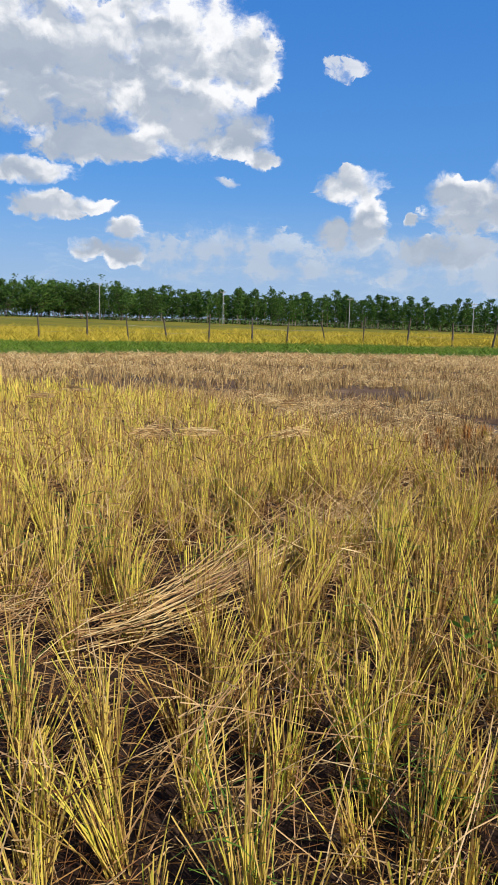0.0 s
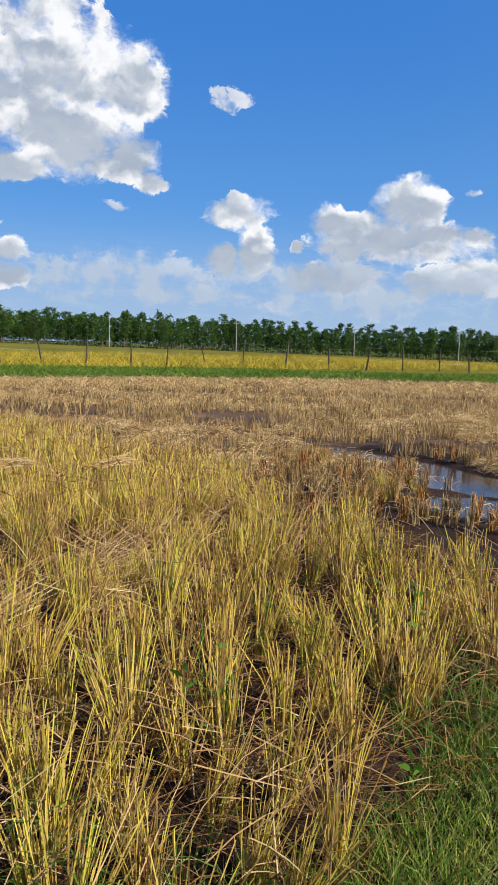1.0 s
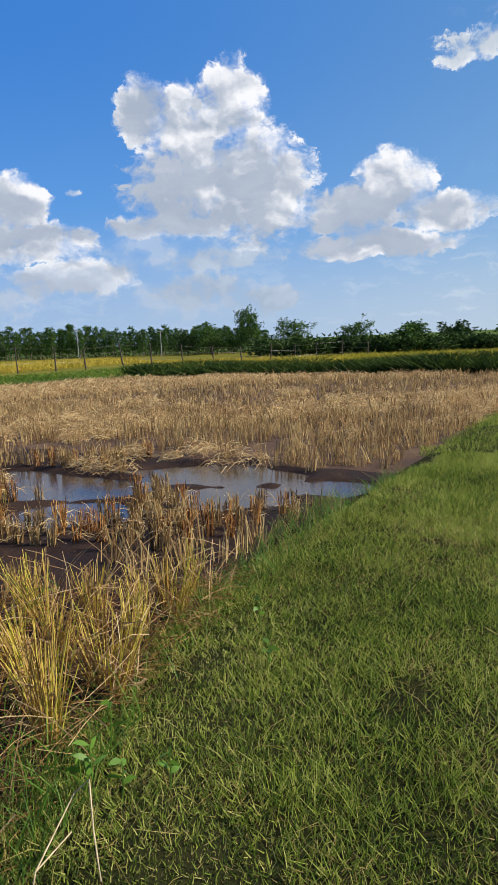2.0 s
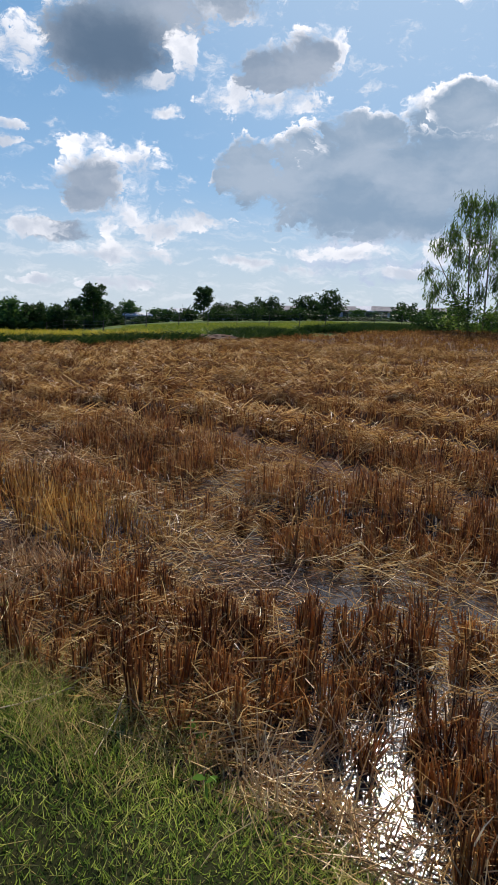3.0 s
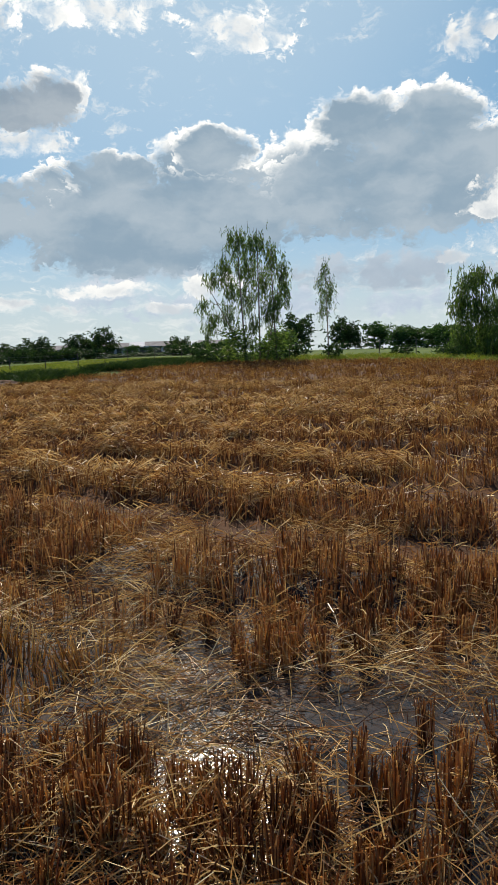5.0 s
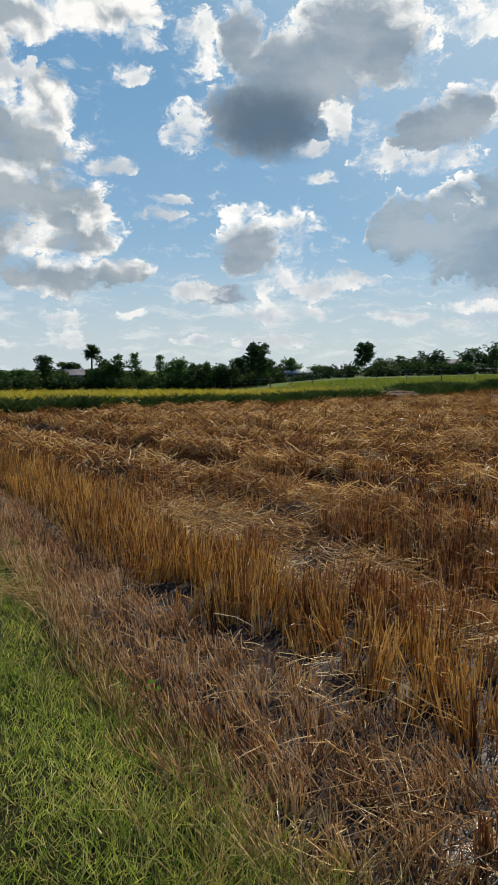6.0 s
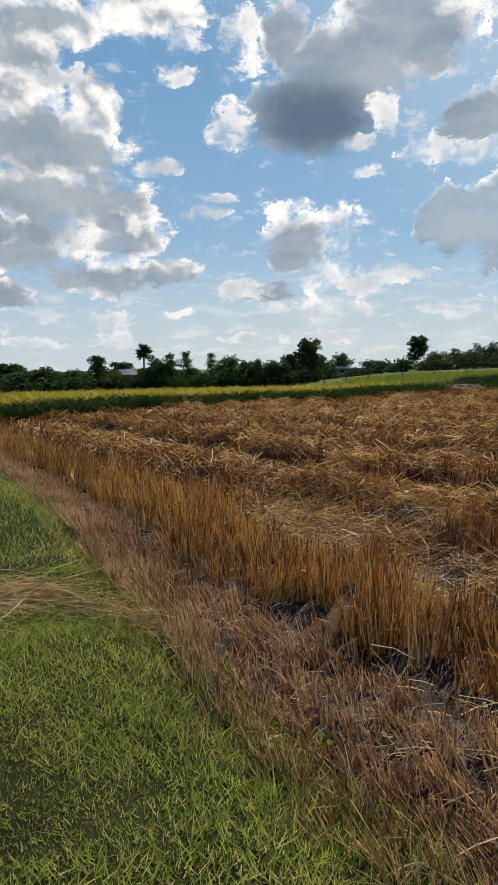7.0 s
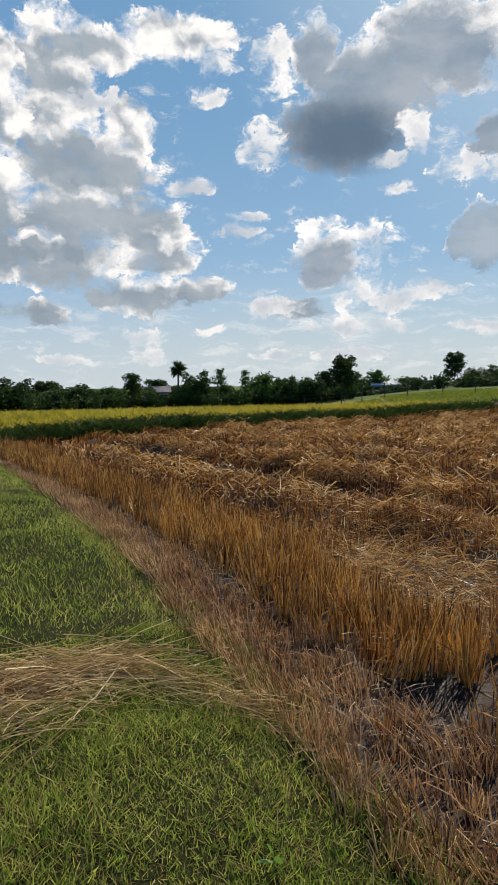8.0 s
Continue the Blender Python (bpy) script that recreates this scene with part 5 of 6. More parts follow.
dead_stalk([[(-1.26, 2.88, 0.02), (-1.36, 3.04, 0.05), (-1.5, 3.2, 0.09), (-1.62, 3.46, 0.12)], [(-1.62, 3.46, 0.12), (-1.57, 3.48, 0.16), (-1.46, 3.38, 0.08), (-1.36, 3.3, 0.03)],
            [(-1.5, 3.2, 0.09), (-1.53, 3.36, 0.08)]], 0.0028, "pale dry forked stalk lying on the grass")
dead_stalk([[(0.54, 4.7, 0.02), (0.68, 4.84, 0.03), (0.83, 4.92, 0.04), (1.06, 4.91, 0.05), (1.3, 4.9, 0.06), (1.5, 4.9, 0.08)], [(0.83, 4.92, 0.04), (1.0, 5.0, 0.06)]], 0.003,
           "long pale dead stalk across the short grass")
dead_stalk([[(0.6, 4.2, 0.01), (0.72, 4.36, 0.03), (0.81, 4.51, 0.05), (0.9, 4.55, 0.06), (0.98, 4.64, 0.1)]], 0.0034, "crooked pale dead twig lying on the bank")
dead_stalk([[(1.25, 4.47, 0.03), (1.42, 4.56, 0.08), (1.63, 4.72, 0.14)]], 0.0026, "pale straw stalk leaning out of the grass")
dead_stalk([[(-1.15, 2.95, 0.02), (-1.0, 3.1, 0.03), (-0.85, 3.1, 0.02)]], 0.0026, "short pale dry stalk lying on the grass")


def fallen_leaf(px, py, up, turn, tip, size=0.05):
    """A curled dry leaf caught on the stubble."""
    v, q = strands([(-size / 2, 0, 0)], [(size / 2, 0, 0)], [(0, 0, 0.012)], 0.016, 0.012, 2, 6, [0.1, 0.75, 1, 0.85, 0.5, 0.05])
    e = tagged(new("fallen_leaf", mesh_from("fallen_leaf", v, q, PALEWOOD)), "small pale dry leaf caught among the stubble", "leaf")
    e.matrix_basis = pose(px, py, float(height(px, py)) + up, tip, 12, turn)


for px, py, up, turn in ((2.6, 3.86, 0.14, 40), (2.41, 3.34, 0.17, 120), (1.85, 3.18, 0.07, 60), (2.4, 3.7, 0.08, 200), (2.37, 2.75, 0.13, 310), (1.15, 6.76, 0.03, 80)):
    fallen_leaf(px, py, up, turn, 25)


# ---- standing rice to the north, with a dark leafy edge
def crop(n, x0, x1, y0, y1, hgt, w, keep, spread=0.25, k=2):
    x, y = rng.uniform(x0, x1, n), rng.uniform(y0, y1, n)
    m = keep(x, y)
    x, y = x[m], y[m]
    n = len(x)
    h = hgt * rng.uniform(0.55, 1.15, n) * (1 + 0.15 * hnoise(x, y, 0.5, 81))
    d = rng.normal(0, spread, (n, 2))
    base = np.stack([x, y, height(x, y) + h * rng.uniform(-0.05, 0.35, n)], 1)
    tip = base + np.stack([d[:, 0] * h, d[:, 1] * h, h * 0.75], 1)
    sag = np.stack([-d[:, 0] * h * 0.2, -d[:, 1] * h * 0.2, 0.1 * h], 1)
    return strands(base, tip, sag, w, w * 0.35, 2, k)


def track(x, y):
    return np.abs(x - 28.6 - 0.15 * (y - 27)) < 1.6 + 0.4 * hnoise(x, y, 1, 83)


west_part = lambda x, y: (~track(x, y)) & (x < 30) & (x > west_edge(y) - 2)
stuff("rice_crop", crop(46000, -24, 28.5, NORTH + 0.1, 28.6, 0.48, 0.018, west_part, 0.7), CROP_EDGE, "dark green leafy edge of the rice, shade in its colour", "crop")
clod = bmesh.new()
bmesh.ops.create_icosphere(clod, subdivisions=4, radius=1.0)
for v in clod.verts:
    k = 1 + 0.18 * float(hnoise(v.co.x * 2 + v.co.z, v.co.y * 2, 1.5, 88)) + 0.08 * float(hnoise(v.co.x * 6, v.co.y * 6 + v.co.z * 4, 1.5, 89))
    v.co = Vector((v.co.x * 1.7 * k, v.co.y * 1.2 * k, max(v.co.z, -0.1) * 0.34 * k))
me = bpy.data.meshes.new("soil_mound")
clod.to_mesh(me)
me.materials.append(STRAW_FLOOR)
tagged(new("soil_mound", me), "bare brown mound of earth at the end of the dyke", "mound").matrix_basis = pose(29.4, 28.2, float(height(29.4, 28.2)) - 0.05, 0, 0, 12)
stuff("rice_crop", crop(70000, -24, 30, 28.1, 52, 0.46, 0.022, lambda x, y: west_part(x, y) & (rng.random(len(x)) < 1.25 - (y - 28) / 24), 0.5), CROP,
      "ripening yellow-green rice standing beyond the stubble", "crop")
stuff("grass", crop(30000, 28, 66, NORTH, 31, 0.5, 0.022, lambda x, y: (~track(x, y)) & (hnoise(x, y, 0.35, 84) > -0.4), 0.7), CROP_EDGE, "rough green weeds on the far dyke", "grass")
stuff("grass", crop(30000, 30, 90, 30, 62, 0.2, 0.03, lambda x, y: x > y - 4 - 0.25 * (y - 28), 0.9), MEADOW, "green meadow grass beyond the dyke", "grass")
# eastern roadside grass under the trees
stuff("grass", crop(36000, 38, 72, -26, 27.5, 0.38, 0.024, lambda x, y: (x > east_edge(y) - 0.4) & (x < east_edge(y) + 9) & (hnoise(x, y, 0.3, 85) > -0.5), 0.8), MEADOW, "rough roadside grass below the trees", "grass")
# western verge and yellow crop beyond the fence
verge = lambda x, y: (x < west_edge(y)) & (x > west_edge(y) - 10) & ((y < NORTH) | (x < -24))
stuff("grass", crop(40000, -38.5, -18, -6, 34, 0.2, 0.014, verge, 0.8), VERGE, "strip of green grass below the fence", "grass")
stuff("rice_crop", crop(56000, -72, -36.5, -8, 66, 0.42, 0.026, lambda x, y: (x < west_edge(y) - 9.5) & (rng.random(len(x)) < 1.25 + (x + 37) / 32), 0.6), CROP_RIPE,
      "ripe yellow rice field behind the wire fence", "crop")
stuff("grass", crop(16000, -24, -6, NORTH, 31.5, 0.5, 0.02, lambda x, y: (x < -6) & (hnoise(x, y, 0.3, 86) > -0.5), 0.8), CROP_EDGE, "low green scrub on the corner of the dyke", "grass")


rng = np.random.default_rng(11)


def tree_parts(h, stems, crown0, width, nleaf, leaf, lw, droop, limbs=14, sway=0.25, trunk_r=0.07, up=0.5, clump=0.35, spread=0.25, shape=0.3, sub=2, far=False):
    """Trunk and crown meshes of a tree of height h."""
    tv, tips = [], []
    for s in range(stems):
        a = rng.uniform(0, 6.28)
        hh = h * (1 if s == 0 else rng.uniform(0.78, 0.98))
        lean = (0.0 if stems == 1 else width * spread)
        top = np.array([math.cos(a) * lean + rng.normal(0, 0.02 * h), math.sin(a) * lean + rng.normal(0, 0.02 * h), hh * 0.95])
        b0 = np.array([rng.normal(0, 0.12) * (stems > 1), rng.normal(0, 0.12) * (stems > 1), -0.1])
        sg = np.array([rng.normal(0, sway), rng.normal(0, sway), 0])
        tv.append(strands([b0], [top], [sg], trunk_r, trunk_r * 0.15, 4 if far else 7, 4 if far else 8))
        for i in range(limbs):
            t = crown0 + (0.98 - crown0) * (i + rng.uniform(0, 1)) / limbs
            p = (1 - t) ** 2 * b0 + 2 * t * (1 - t) * ((b0 + top) / 2 + sg) + t * t * top
            aa = i * 2.4 + rng.uniform(-0.6, 0.6)
            g = (t - crown0) / (1 - crown0)
            L = width * 0.5 * rng.uniform(0.55, 1.1) * math.sqrt(max(0.1, 1 - ((g - shape) / (1.05 - shape * 0.6)) ** 2))
            q = p + np.array([math.cos(aa) * L, math.sin(aa) * L, up * L * rng.uniform(0.4, 1.2)])
            tv.append(strands([p], [q], [[0, 0, 0.1 * L]], trunk_r * 0.45 * (1.1 - t), trunk_r * 0.08, 3 if far else 4, 2 if far else 4))
            for u in (0.45, 0.7, 1.0):
                w = p + (q - p) * u + np.array([0, 0, 0.06 * L])
                tips.append(w)
                for j in range(sub):
                    e = w + rng.normal(0, 0.22 * L, 3)
                    tv.append(strands([w], [e], [[0, 0, 0]], trunk_r * 0.1, trunk_r * 0.04, 3, 2))
                    tips.append(e)
    tips = np.array(tips)
    off = rng.normal(0, 1, (nleaf, 3))
    if far and clump > 0.25:
        off *= 1.55 * rng.uniform(0.55, 1.0, (nleaf, 1)) / np.linalg.norm(off, axis=1)[:, None]
    c = tips[rng.integers(0, len(tips), nleaf)] + off * clump * np.array([1, 1, 0.8])
    c[:, 2] -= droop * rng.random(nleaf)
    d = rng.normal(0, 1, (nleaf, 3))
    d[:, 2] = d[:, 2] * 0.6 - droop * 1.5
    d /= np.linalg.norm(d, axis=1)[:, None]
    L = leaf * rng.uniform(0.6, 1.3, nleaf)[:, None]
    crown = strands(c, c + d * L, rng.normal(0, 0.1, (nleaf, 3)) * L, lw, lw, 2, 2 if far else 3, [1.0, 0.25] if far else [0.35, 1.0, 0.2])
    return merged(*tv), crown


def tree(name, label, bark, foliage, where=(0, 0), turn=0.0, group="", **kw):
    t, c = tree_parts(**kw)
    e = tagged(new(name), label, "tree", group)
    part("trunk", mesh_from("trunk", *t, bark, smooth=True), e)
    part("crown", mesh_from("crown", *c, foliage), e)
    e.matrix_basis = pose(where[0], where[1], float(height(*where)), 0, 0, turn)
    return e


def at(az, dist):
    """A place by its bearing (degrees clockwise from +y) and distance from the middle of the walk."""
    return (0.1 + math.sin(radians(az)) * dist, 3.4 + math.cos(radians(az)) * dist)


def planted(kind, az, dist, sx, sz, label=""):
    w = at(az, dist)
    t = copy_thing(kind, pose(*w, float(height(*w)), 0, 0, rng.uniform(0, 360)))
    t.scale = (sx, sx, sz)
    return tagged(t, label) if label else t


# plantation along the west: slim crowns in close rows
rows_w = [tree("plantation_tree", "slender green plantation tree in a dense row", BARK, LEAF_FAR, at(-64 - 4 * i, 150), group="western tree row", h=6.6, stems=1, crown0=0.15,
               width=2.3, nleaf=560, leaf=0.42, lw=0.09, droop=0.1, limbs=16, up=0.9, clump=0.2, trunk_r=0.08, shape=-0.05, sub=0, far=True) for i in range(6)]
for i in range(300):
    az = -93 + 62 * (i + rng.uniform(-0.5, 0.5)) / 300
    s = (rng.uniform(0.72, 0.95) + 0.2 * (rng.random() < 0.3)) * (0.95 if az > -60 else 1.06)
    planted(rows_w[i % 6], az, 150 + rng.uniform(-4, 12), s * rng.uniform(0.85, 1.15), s)
round_w = [tree("tree", "dark rounded tree standing among the plantation", BARK_DARK, LEAF_DARK if i % 2 else LEAF_FAR, at(-82 - 3 * i, 143), h=6.6, stems=2, crown0=0.2, width=6.5, nleaf=1800, far=True,
                leaf=0.45, lw=0.11, droop=0.05, limbs=16, up=0.45, clump=0.4, trunk_r=0.14) for i in range(3)]
for az, sx, sz in ((-86.5, 0.9, 0.95), (-90.5, 1.0, 0.9), (-79.6, 0.5, 0.75), (-69.5, 0.45, 0.9), (-35.7, 1.05, 0.85), (-32.6, 0.8, 1.25), (-37.6, 0.75, 0.7), (-33.9, 0.5, 0.5), (-29, 1.0, 0.9), (-24, 0.9, 0.8)):
    planted(round_w[int(abs(az)) % 3], az, 143, sx, sz)


# power poles in front of the plantation
def power_pole(az, dist, h):
    e = tagged(new("power_pole"), "pale concrete power pole with a crossarm beside the trees", "pole", "power poles")
    part("shaft", mesh_from("shaft", *strands([(0, 0, -0.2)], [(0, 0, h)], [(0, 0, 0)], 0.085, 0.06, 8, 3), CONCRETE, smooth=True), e)
    arm = part("crossarm", mesh_from("crossarm", *strands([(-0.55, 0, h - 0.25)], [(0.55, 0, h - 0.25)], [(0, 0, 0)], 0.06, 0.06, 4, 2), CONCRETE), e)
    for s in (-0.45, 0.45):
        part("insulator", mesh_from("insulator", *strands([(s, 0, h - 0.22)], [(s, 0, h - 0.02)], [(0, 0, 0)], 0.05, 0.03, 6, 2), WHITE), arm)
    w = at(az, dist)
    e.matrix_basis = pose(*w, float(height(*w)), 0, 0, -az)


for az, h in ((-83.6, 7.0), (-73.9, 6.4), (-63.8, 5.9), (-54.3, 5.6), (-46.2, 5.6), (-39.7, 5.2)):
    power_pole(az, 141, h)


# ---- fences
def fence(name, label, pts, hgt, wires, lean=0.06, r=0.045):
    """Rough wooden posts through pts with strands of wire between them."""
    e = tagged(new(name), label, "fence")
    tops = []
    for i, (px, py) in enumerate(pts):
        z = float(height(px, py))
        h = hgt * rng.uniform(0.85, 1.15)
        lx, ly = rng.normal(0, lean * 2.2 if i % 4 == 1 else lean, 2) * h
        v = strands([(px, py, z - 0.15)], [(px + lx, py + ly, z + h)], [rng.normal(0, 0.05, 3) * (1, 1, 0)], r * rng.uniform(0.7, 1.3), r * 0.7, 6, 5)
        part("post", mesh_from("post", *v, WOOD, smooth=True), e)
        tops.append(np.array([px, py, z]) + np.array([lx, ly, h]) * 0.9)
    for w in range(wires):
        f = 1 - 0.3 * w
        a = np.array([[t[0], t[1], height(t[0], t[1]) + (t[2] - height(t[0], t[1])) * f] for t in tops])
        part("wire", mesh_from("wire", *strands(a[:-1], a[1:], np.tile((0, 0, -0.03), (len(a) - 1, 1)), 0.006, 0.006, 3, 4), WIRE), e)
    return e


def line(pts, gap, jitter=0.15):
    out = []
    for (x0, y0), (x1, y1) in zip(pts[:-1], pts[1:]):
        n = max(1, round(math.hypot(x1 - x0, y1 - y0) / gap))
        out += [(x0 + (x1 - x0) * i / n + rng.normal(0, jitter), y0 + (y1 - y0) * i / n + rng.normal(0, jitter)) for i in range(n)]
    return out


fence("wire_fence", "rough leaning wooden posts with wire along the yellow rice", line([(-42, -12), (-41, 10), (-39.5, 22), (-36, 29), (-34, 36), (-22, 58)], 2.35), 1.5, 3, 0.06, 0.06)
fence("wire_fence", "line of thin posts and wire across the green meadow", line([at(36, 74), at(44, 66), at(56, 66), at(66, 68)], 2.6), 1.3, 3, 0.03, 0.05)
fence("wire_fence", "old posts and wire between the roadside trees", line([at(70, 64), at(80, 63), at(88, 68), at(100, 76), at(113, 74)], 3.4), 1.5, 2, 0.08, 0.06)

# ---- northern village trees
dark = [tree("tree", "dark leafy tree at the village edge", BARK_DARK, LEAF_DARK, at(28.6, 108), group="village trees", h=4.6, stems=2, crown0=0.03, width=4.8, nleaf=1900, far=True,
             leaf=0.40, lw=0.12, droop=0.05, limbs=14, up=0.5, clump=0.33, trunk_r=0.1),
        tree("tree", "tall dark tree with an open crown", BARK_DARK, LEAF_DARK, at(39.7, 106), group="village trees", h=6.0, stems=1, crown0=0.35, width=4.2, nleaf=1700, far=True,
             leaf=0.40, lw=0.12, droop=0.05, limbs=15, up=0.6, clump=0.34, trunk_r=0.12),
        tree("tree", "dense green tree at the village edge", BARK_DARK, LEAF_FAR, at(33.1, 107), group="village trees", h=4.4, stems=2, crown0=0.02, width=4.2, nleaf=1700, far=True,
             leaf=0.40, lw=0.12, droop=0.05, limbs=14, up=0.6, clump=0.32, trunk_r=0.1)]
bush = tree("bush", "low dark bush at the field's edge", BARK_DARK, LEAF_DARK, at(31.0, 100), group="village bushes", h=1.7, stems=4, crown0=0.05, width=2.6, nleaf=230, far=True, sub=0, leaf=0.4, lw=0.13,
            droop=0.02, limbs=6, up=0.6, clump=0.25, trunk_r=0.04)
spike = tree("tree", "narrow pointed green tree", BARK_DARK, LEAF_FAR, at(30.1, 111), h=5.8, stems=1, crown0=0.1, width=2.4, nleaf=900, far=True, sub=0, leaf=0.34, lw=0.08, droop=0.1, limbs=20, up=0.7,
             clump=0.22, trunk_r=0.09, shape=-0.2)
planted(spike, 32.0, 112, 0.9, 0.95)
for az, k, sx, sz in ((17.1, 2, 1.1, 0.62), (19.2, 0, 1.15, 0.7), (21.0, 2, 0.9, 0.66), (23.2, 1, 0.62, 0.78), (24.3, 2, 0.8, 0.55), (27.4, 2, 0.7, 0.7), (34.4, 0, 0.7, 0.72), (35.6, 0, 0.75, 0.82),
                      (36.7, 2, 0.6, 0.8), (37.6, 0, 0.7, 0.75), (38.4, 1, 0.7, 0.72)):
    planted(dark[k], az, 108 + rng.uniform(-3, 5), sx, sz)
for az, k, sx, sz in ((41.0, 0, 0.9, 0.7), (42.6, 2, 0.9, 0.85), (44.6, 2, 0.8, 0.5), (48.3, 1, 1.0, 0.92), (49.5, 0, 0.7, 0.62), (51.2, 0, 1.1, 0.65), (52.6, 2, 0.8, 0.5), (53.8, 0, 1.0, 0.8),
                      (56.5, 0, 1.0, 0.85), (58.5, 0, 0.9, 1.0), (57.4, 2, 0.8, 0.7), (60.6, 2, 0.6, 0.42), (64.0, 0, 0.8, 0.62), (66.4, 2, 1.0, 0.45), (68, 2, 1.0, 0.5), (73.4, 0, 1.2, 1.25),
                      (72.2, 2, 0.9, 0.8)):
    planted(dark[k], az, 126 + rng.uniform(-3, 3), sx, sz)
for az, k, sx, sz in ((14, 0, 1.2, 0.9), (11.5, 2, 1.3, 0.7), (9, 1, 1.0, 1.0), (6, 0, 1.2, 0.8), (3, 2, 1.4, 0.8), (0, 0, 1.1, 1.0), (-4, 1, 1.0, 0.9), (-8, 0, 1.3, 0.8), (-12, 2, 1.3, 0.9), (-16, 0, 1.2, 0.9),
                      (-20, 2, 1.3, 1.0)):
    planted(dark[k], az, 118 + rng.uniform(-6, 8), sx, sz)
for az in (18.3, 20.2, 22.1, 24.8, 29.6, 31.8, 33.6, 15.5, 40.4, 46.0, 47.2, 50.4, 55.0, 62.0, 65.2):
    planted(bush, az, 101 + rng.uniform(-2, 4) + (22 if az > 40 else 0), rng.uniform(0.7, 1.2), rng.uniform(0.6, 1.0))


for i in range(46):
    planted(bush, 39.5 + 0.62 * i + rng.uniform(-0.2, 0.2), 117 + rng.uniform(-2, 4), rng.uniform(0.8, 1.4), rng.uniform(0.55, 1.1) * (0.55 if 3 < i < 9 else 0.4 if 30 < i < 39 else 1))
for i in range(60):
    planted(bush, 15.5 + 0.42 * i + rng.uniform(-0.2, 0.2), 107 + rng.uniform(-2, 4), rng.uniform(0.8, 1.4), rng.uniform(0.6, 1.1))
# loose dark leaf flecks added behind the row to shade the gaps between trunks
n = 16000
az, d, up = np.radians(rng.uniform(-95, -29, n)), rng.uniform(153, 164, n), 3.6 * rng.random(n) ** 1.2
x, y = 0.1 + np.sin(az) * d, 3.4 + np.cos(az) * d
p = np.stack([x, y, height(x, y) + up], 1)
stuff("scrub", strands(p, p + rng.normal(0, 0.28, (n, 3)), np.zeros((n, 3)), 0.12, 0.05, 2, 3, [0.4, 1, 0.3]), LEAF_DARK, "dark leaf flecks added behind the plantation trunks for shade", "bush")


for i in range(84):
    planted(bush, -32 + 0.57 * i + rng.uniform(-0.2, 0.2), 112 + rng.uniform(-3, 6), rng.uniform(1.1, 1.8), rng.uniform(0.9, 1.5))
for i in range(34):
    planted(dark[int(rng.integers(0, 3))], 16.5 + 0.72 * i + rng.uniform(-0.3, 0.3), 114 + rng.uniform(-2, 5), rng.uniform(0.7, 1.1), rng.uniform(0.42, 0.66))


def sugar_palm(az, dist, h):
    e = tagged(new("palm_tree"), "tall sugar palm with a round fan-leaf crown", "palm")
    part("trunk", mesh_from("trunk", *strands([(0, 0, -0.1)], [(0.1, 0, h * 0.82)], [(0.1, 0, 0)], 0.17, 0.12, 8, 6), BARK_DARK, smooth=True), e)
    c = np.array([0.1, 0, h * 0.83])
    fr = []
    for i in range(30):
        a, el = i * 2.4, rng.uniform(-1.1, 1.5)
        d = np.array([math.cos(a) * math.cos(el), math.sin(a) * math.cos(el), math.sin(el)])
        s = c + d * 0.12
        for j in range(9):
            d2 = d + rng.normal(0, 0.22, 3)
            fr.append((s, s + d2 / np.linalg.norm(d2) * rng.uniform(0.85, 1.5)))
    b, t = np.array([f[0] for f in fr]), np.array([f[1] for f in fr])
    part("crown", mesh_from("crown", *strands(b, t, 0 * b, 0.02, 0.05, 2, 3, [1, 2.2, 0.5]), LEAF_DARK), e)
    w = at(az, dist)
    e.matrix_basis = pose(*w, float(height(*w)))


sugar_palm(26.7, 110, 6.6)


# ---- houses
def prism(x0, x1, y0, y1, z0, ze, zr, over=0.3, th=0.12):
    """Walls of a house, and its two roof slopes with thickness; the ridge runs along x."""
    v = [(x0, y0, z0), (x1, y0, z0), (x1, y1, z0), (x0, y1, z0), (x0, y0, ze), (x1, y0, ze), (x1, y1, ze), (x0, y1, ze)]
    walls = (np.array(v, float), np.array([(0, 1, 5, 4), (1, 2, 6, 5), (2, 3, 7, 6), (3, 0, 4, 7), (4, 5, 6, 7)]))
    ym = (y0 + y1) / 2
    k = (zr - ze) / (ym - y0)
    slopes = []
    for s, ya in ((1, y0 - over), (-1, y1 + over)):
        zl = ze - k * over
        a = np.array([(x0 - over, ya, zl), (x1 + over, ya, zl), (x1 + over, ym, zr), (x0 - over, ym, zr)], float)
        vv = np.concatenate([a, a + (0, 0, th)])
        slopes.append((vv, np.array([(0, 3, 2, 1), (4, 5, 6, 7), (0, 1, 5, 4), (1, 2, 6, 5), (2, 3, 7, 6), (3, 0, 4, 7)])))
    return walls, slopes


def box(x0, x1, y0, y1, z0, z1):
    v = [(x, y, z) for z in (z0, z1) for x, y in ((x0, y0), (x1, y0), (x1, y1), (x0, y1))]
    return np.array(v, float), np.array([(0, 3, 2, 1), (4, 5, 6, 7), (0, 1, 5, 4), (1, 2, 6, 5), (2, 3, 7, 6), (3, 0, 4, 7)])


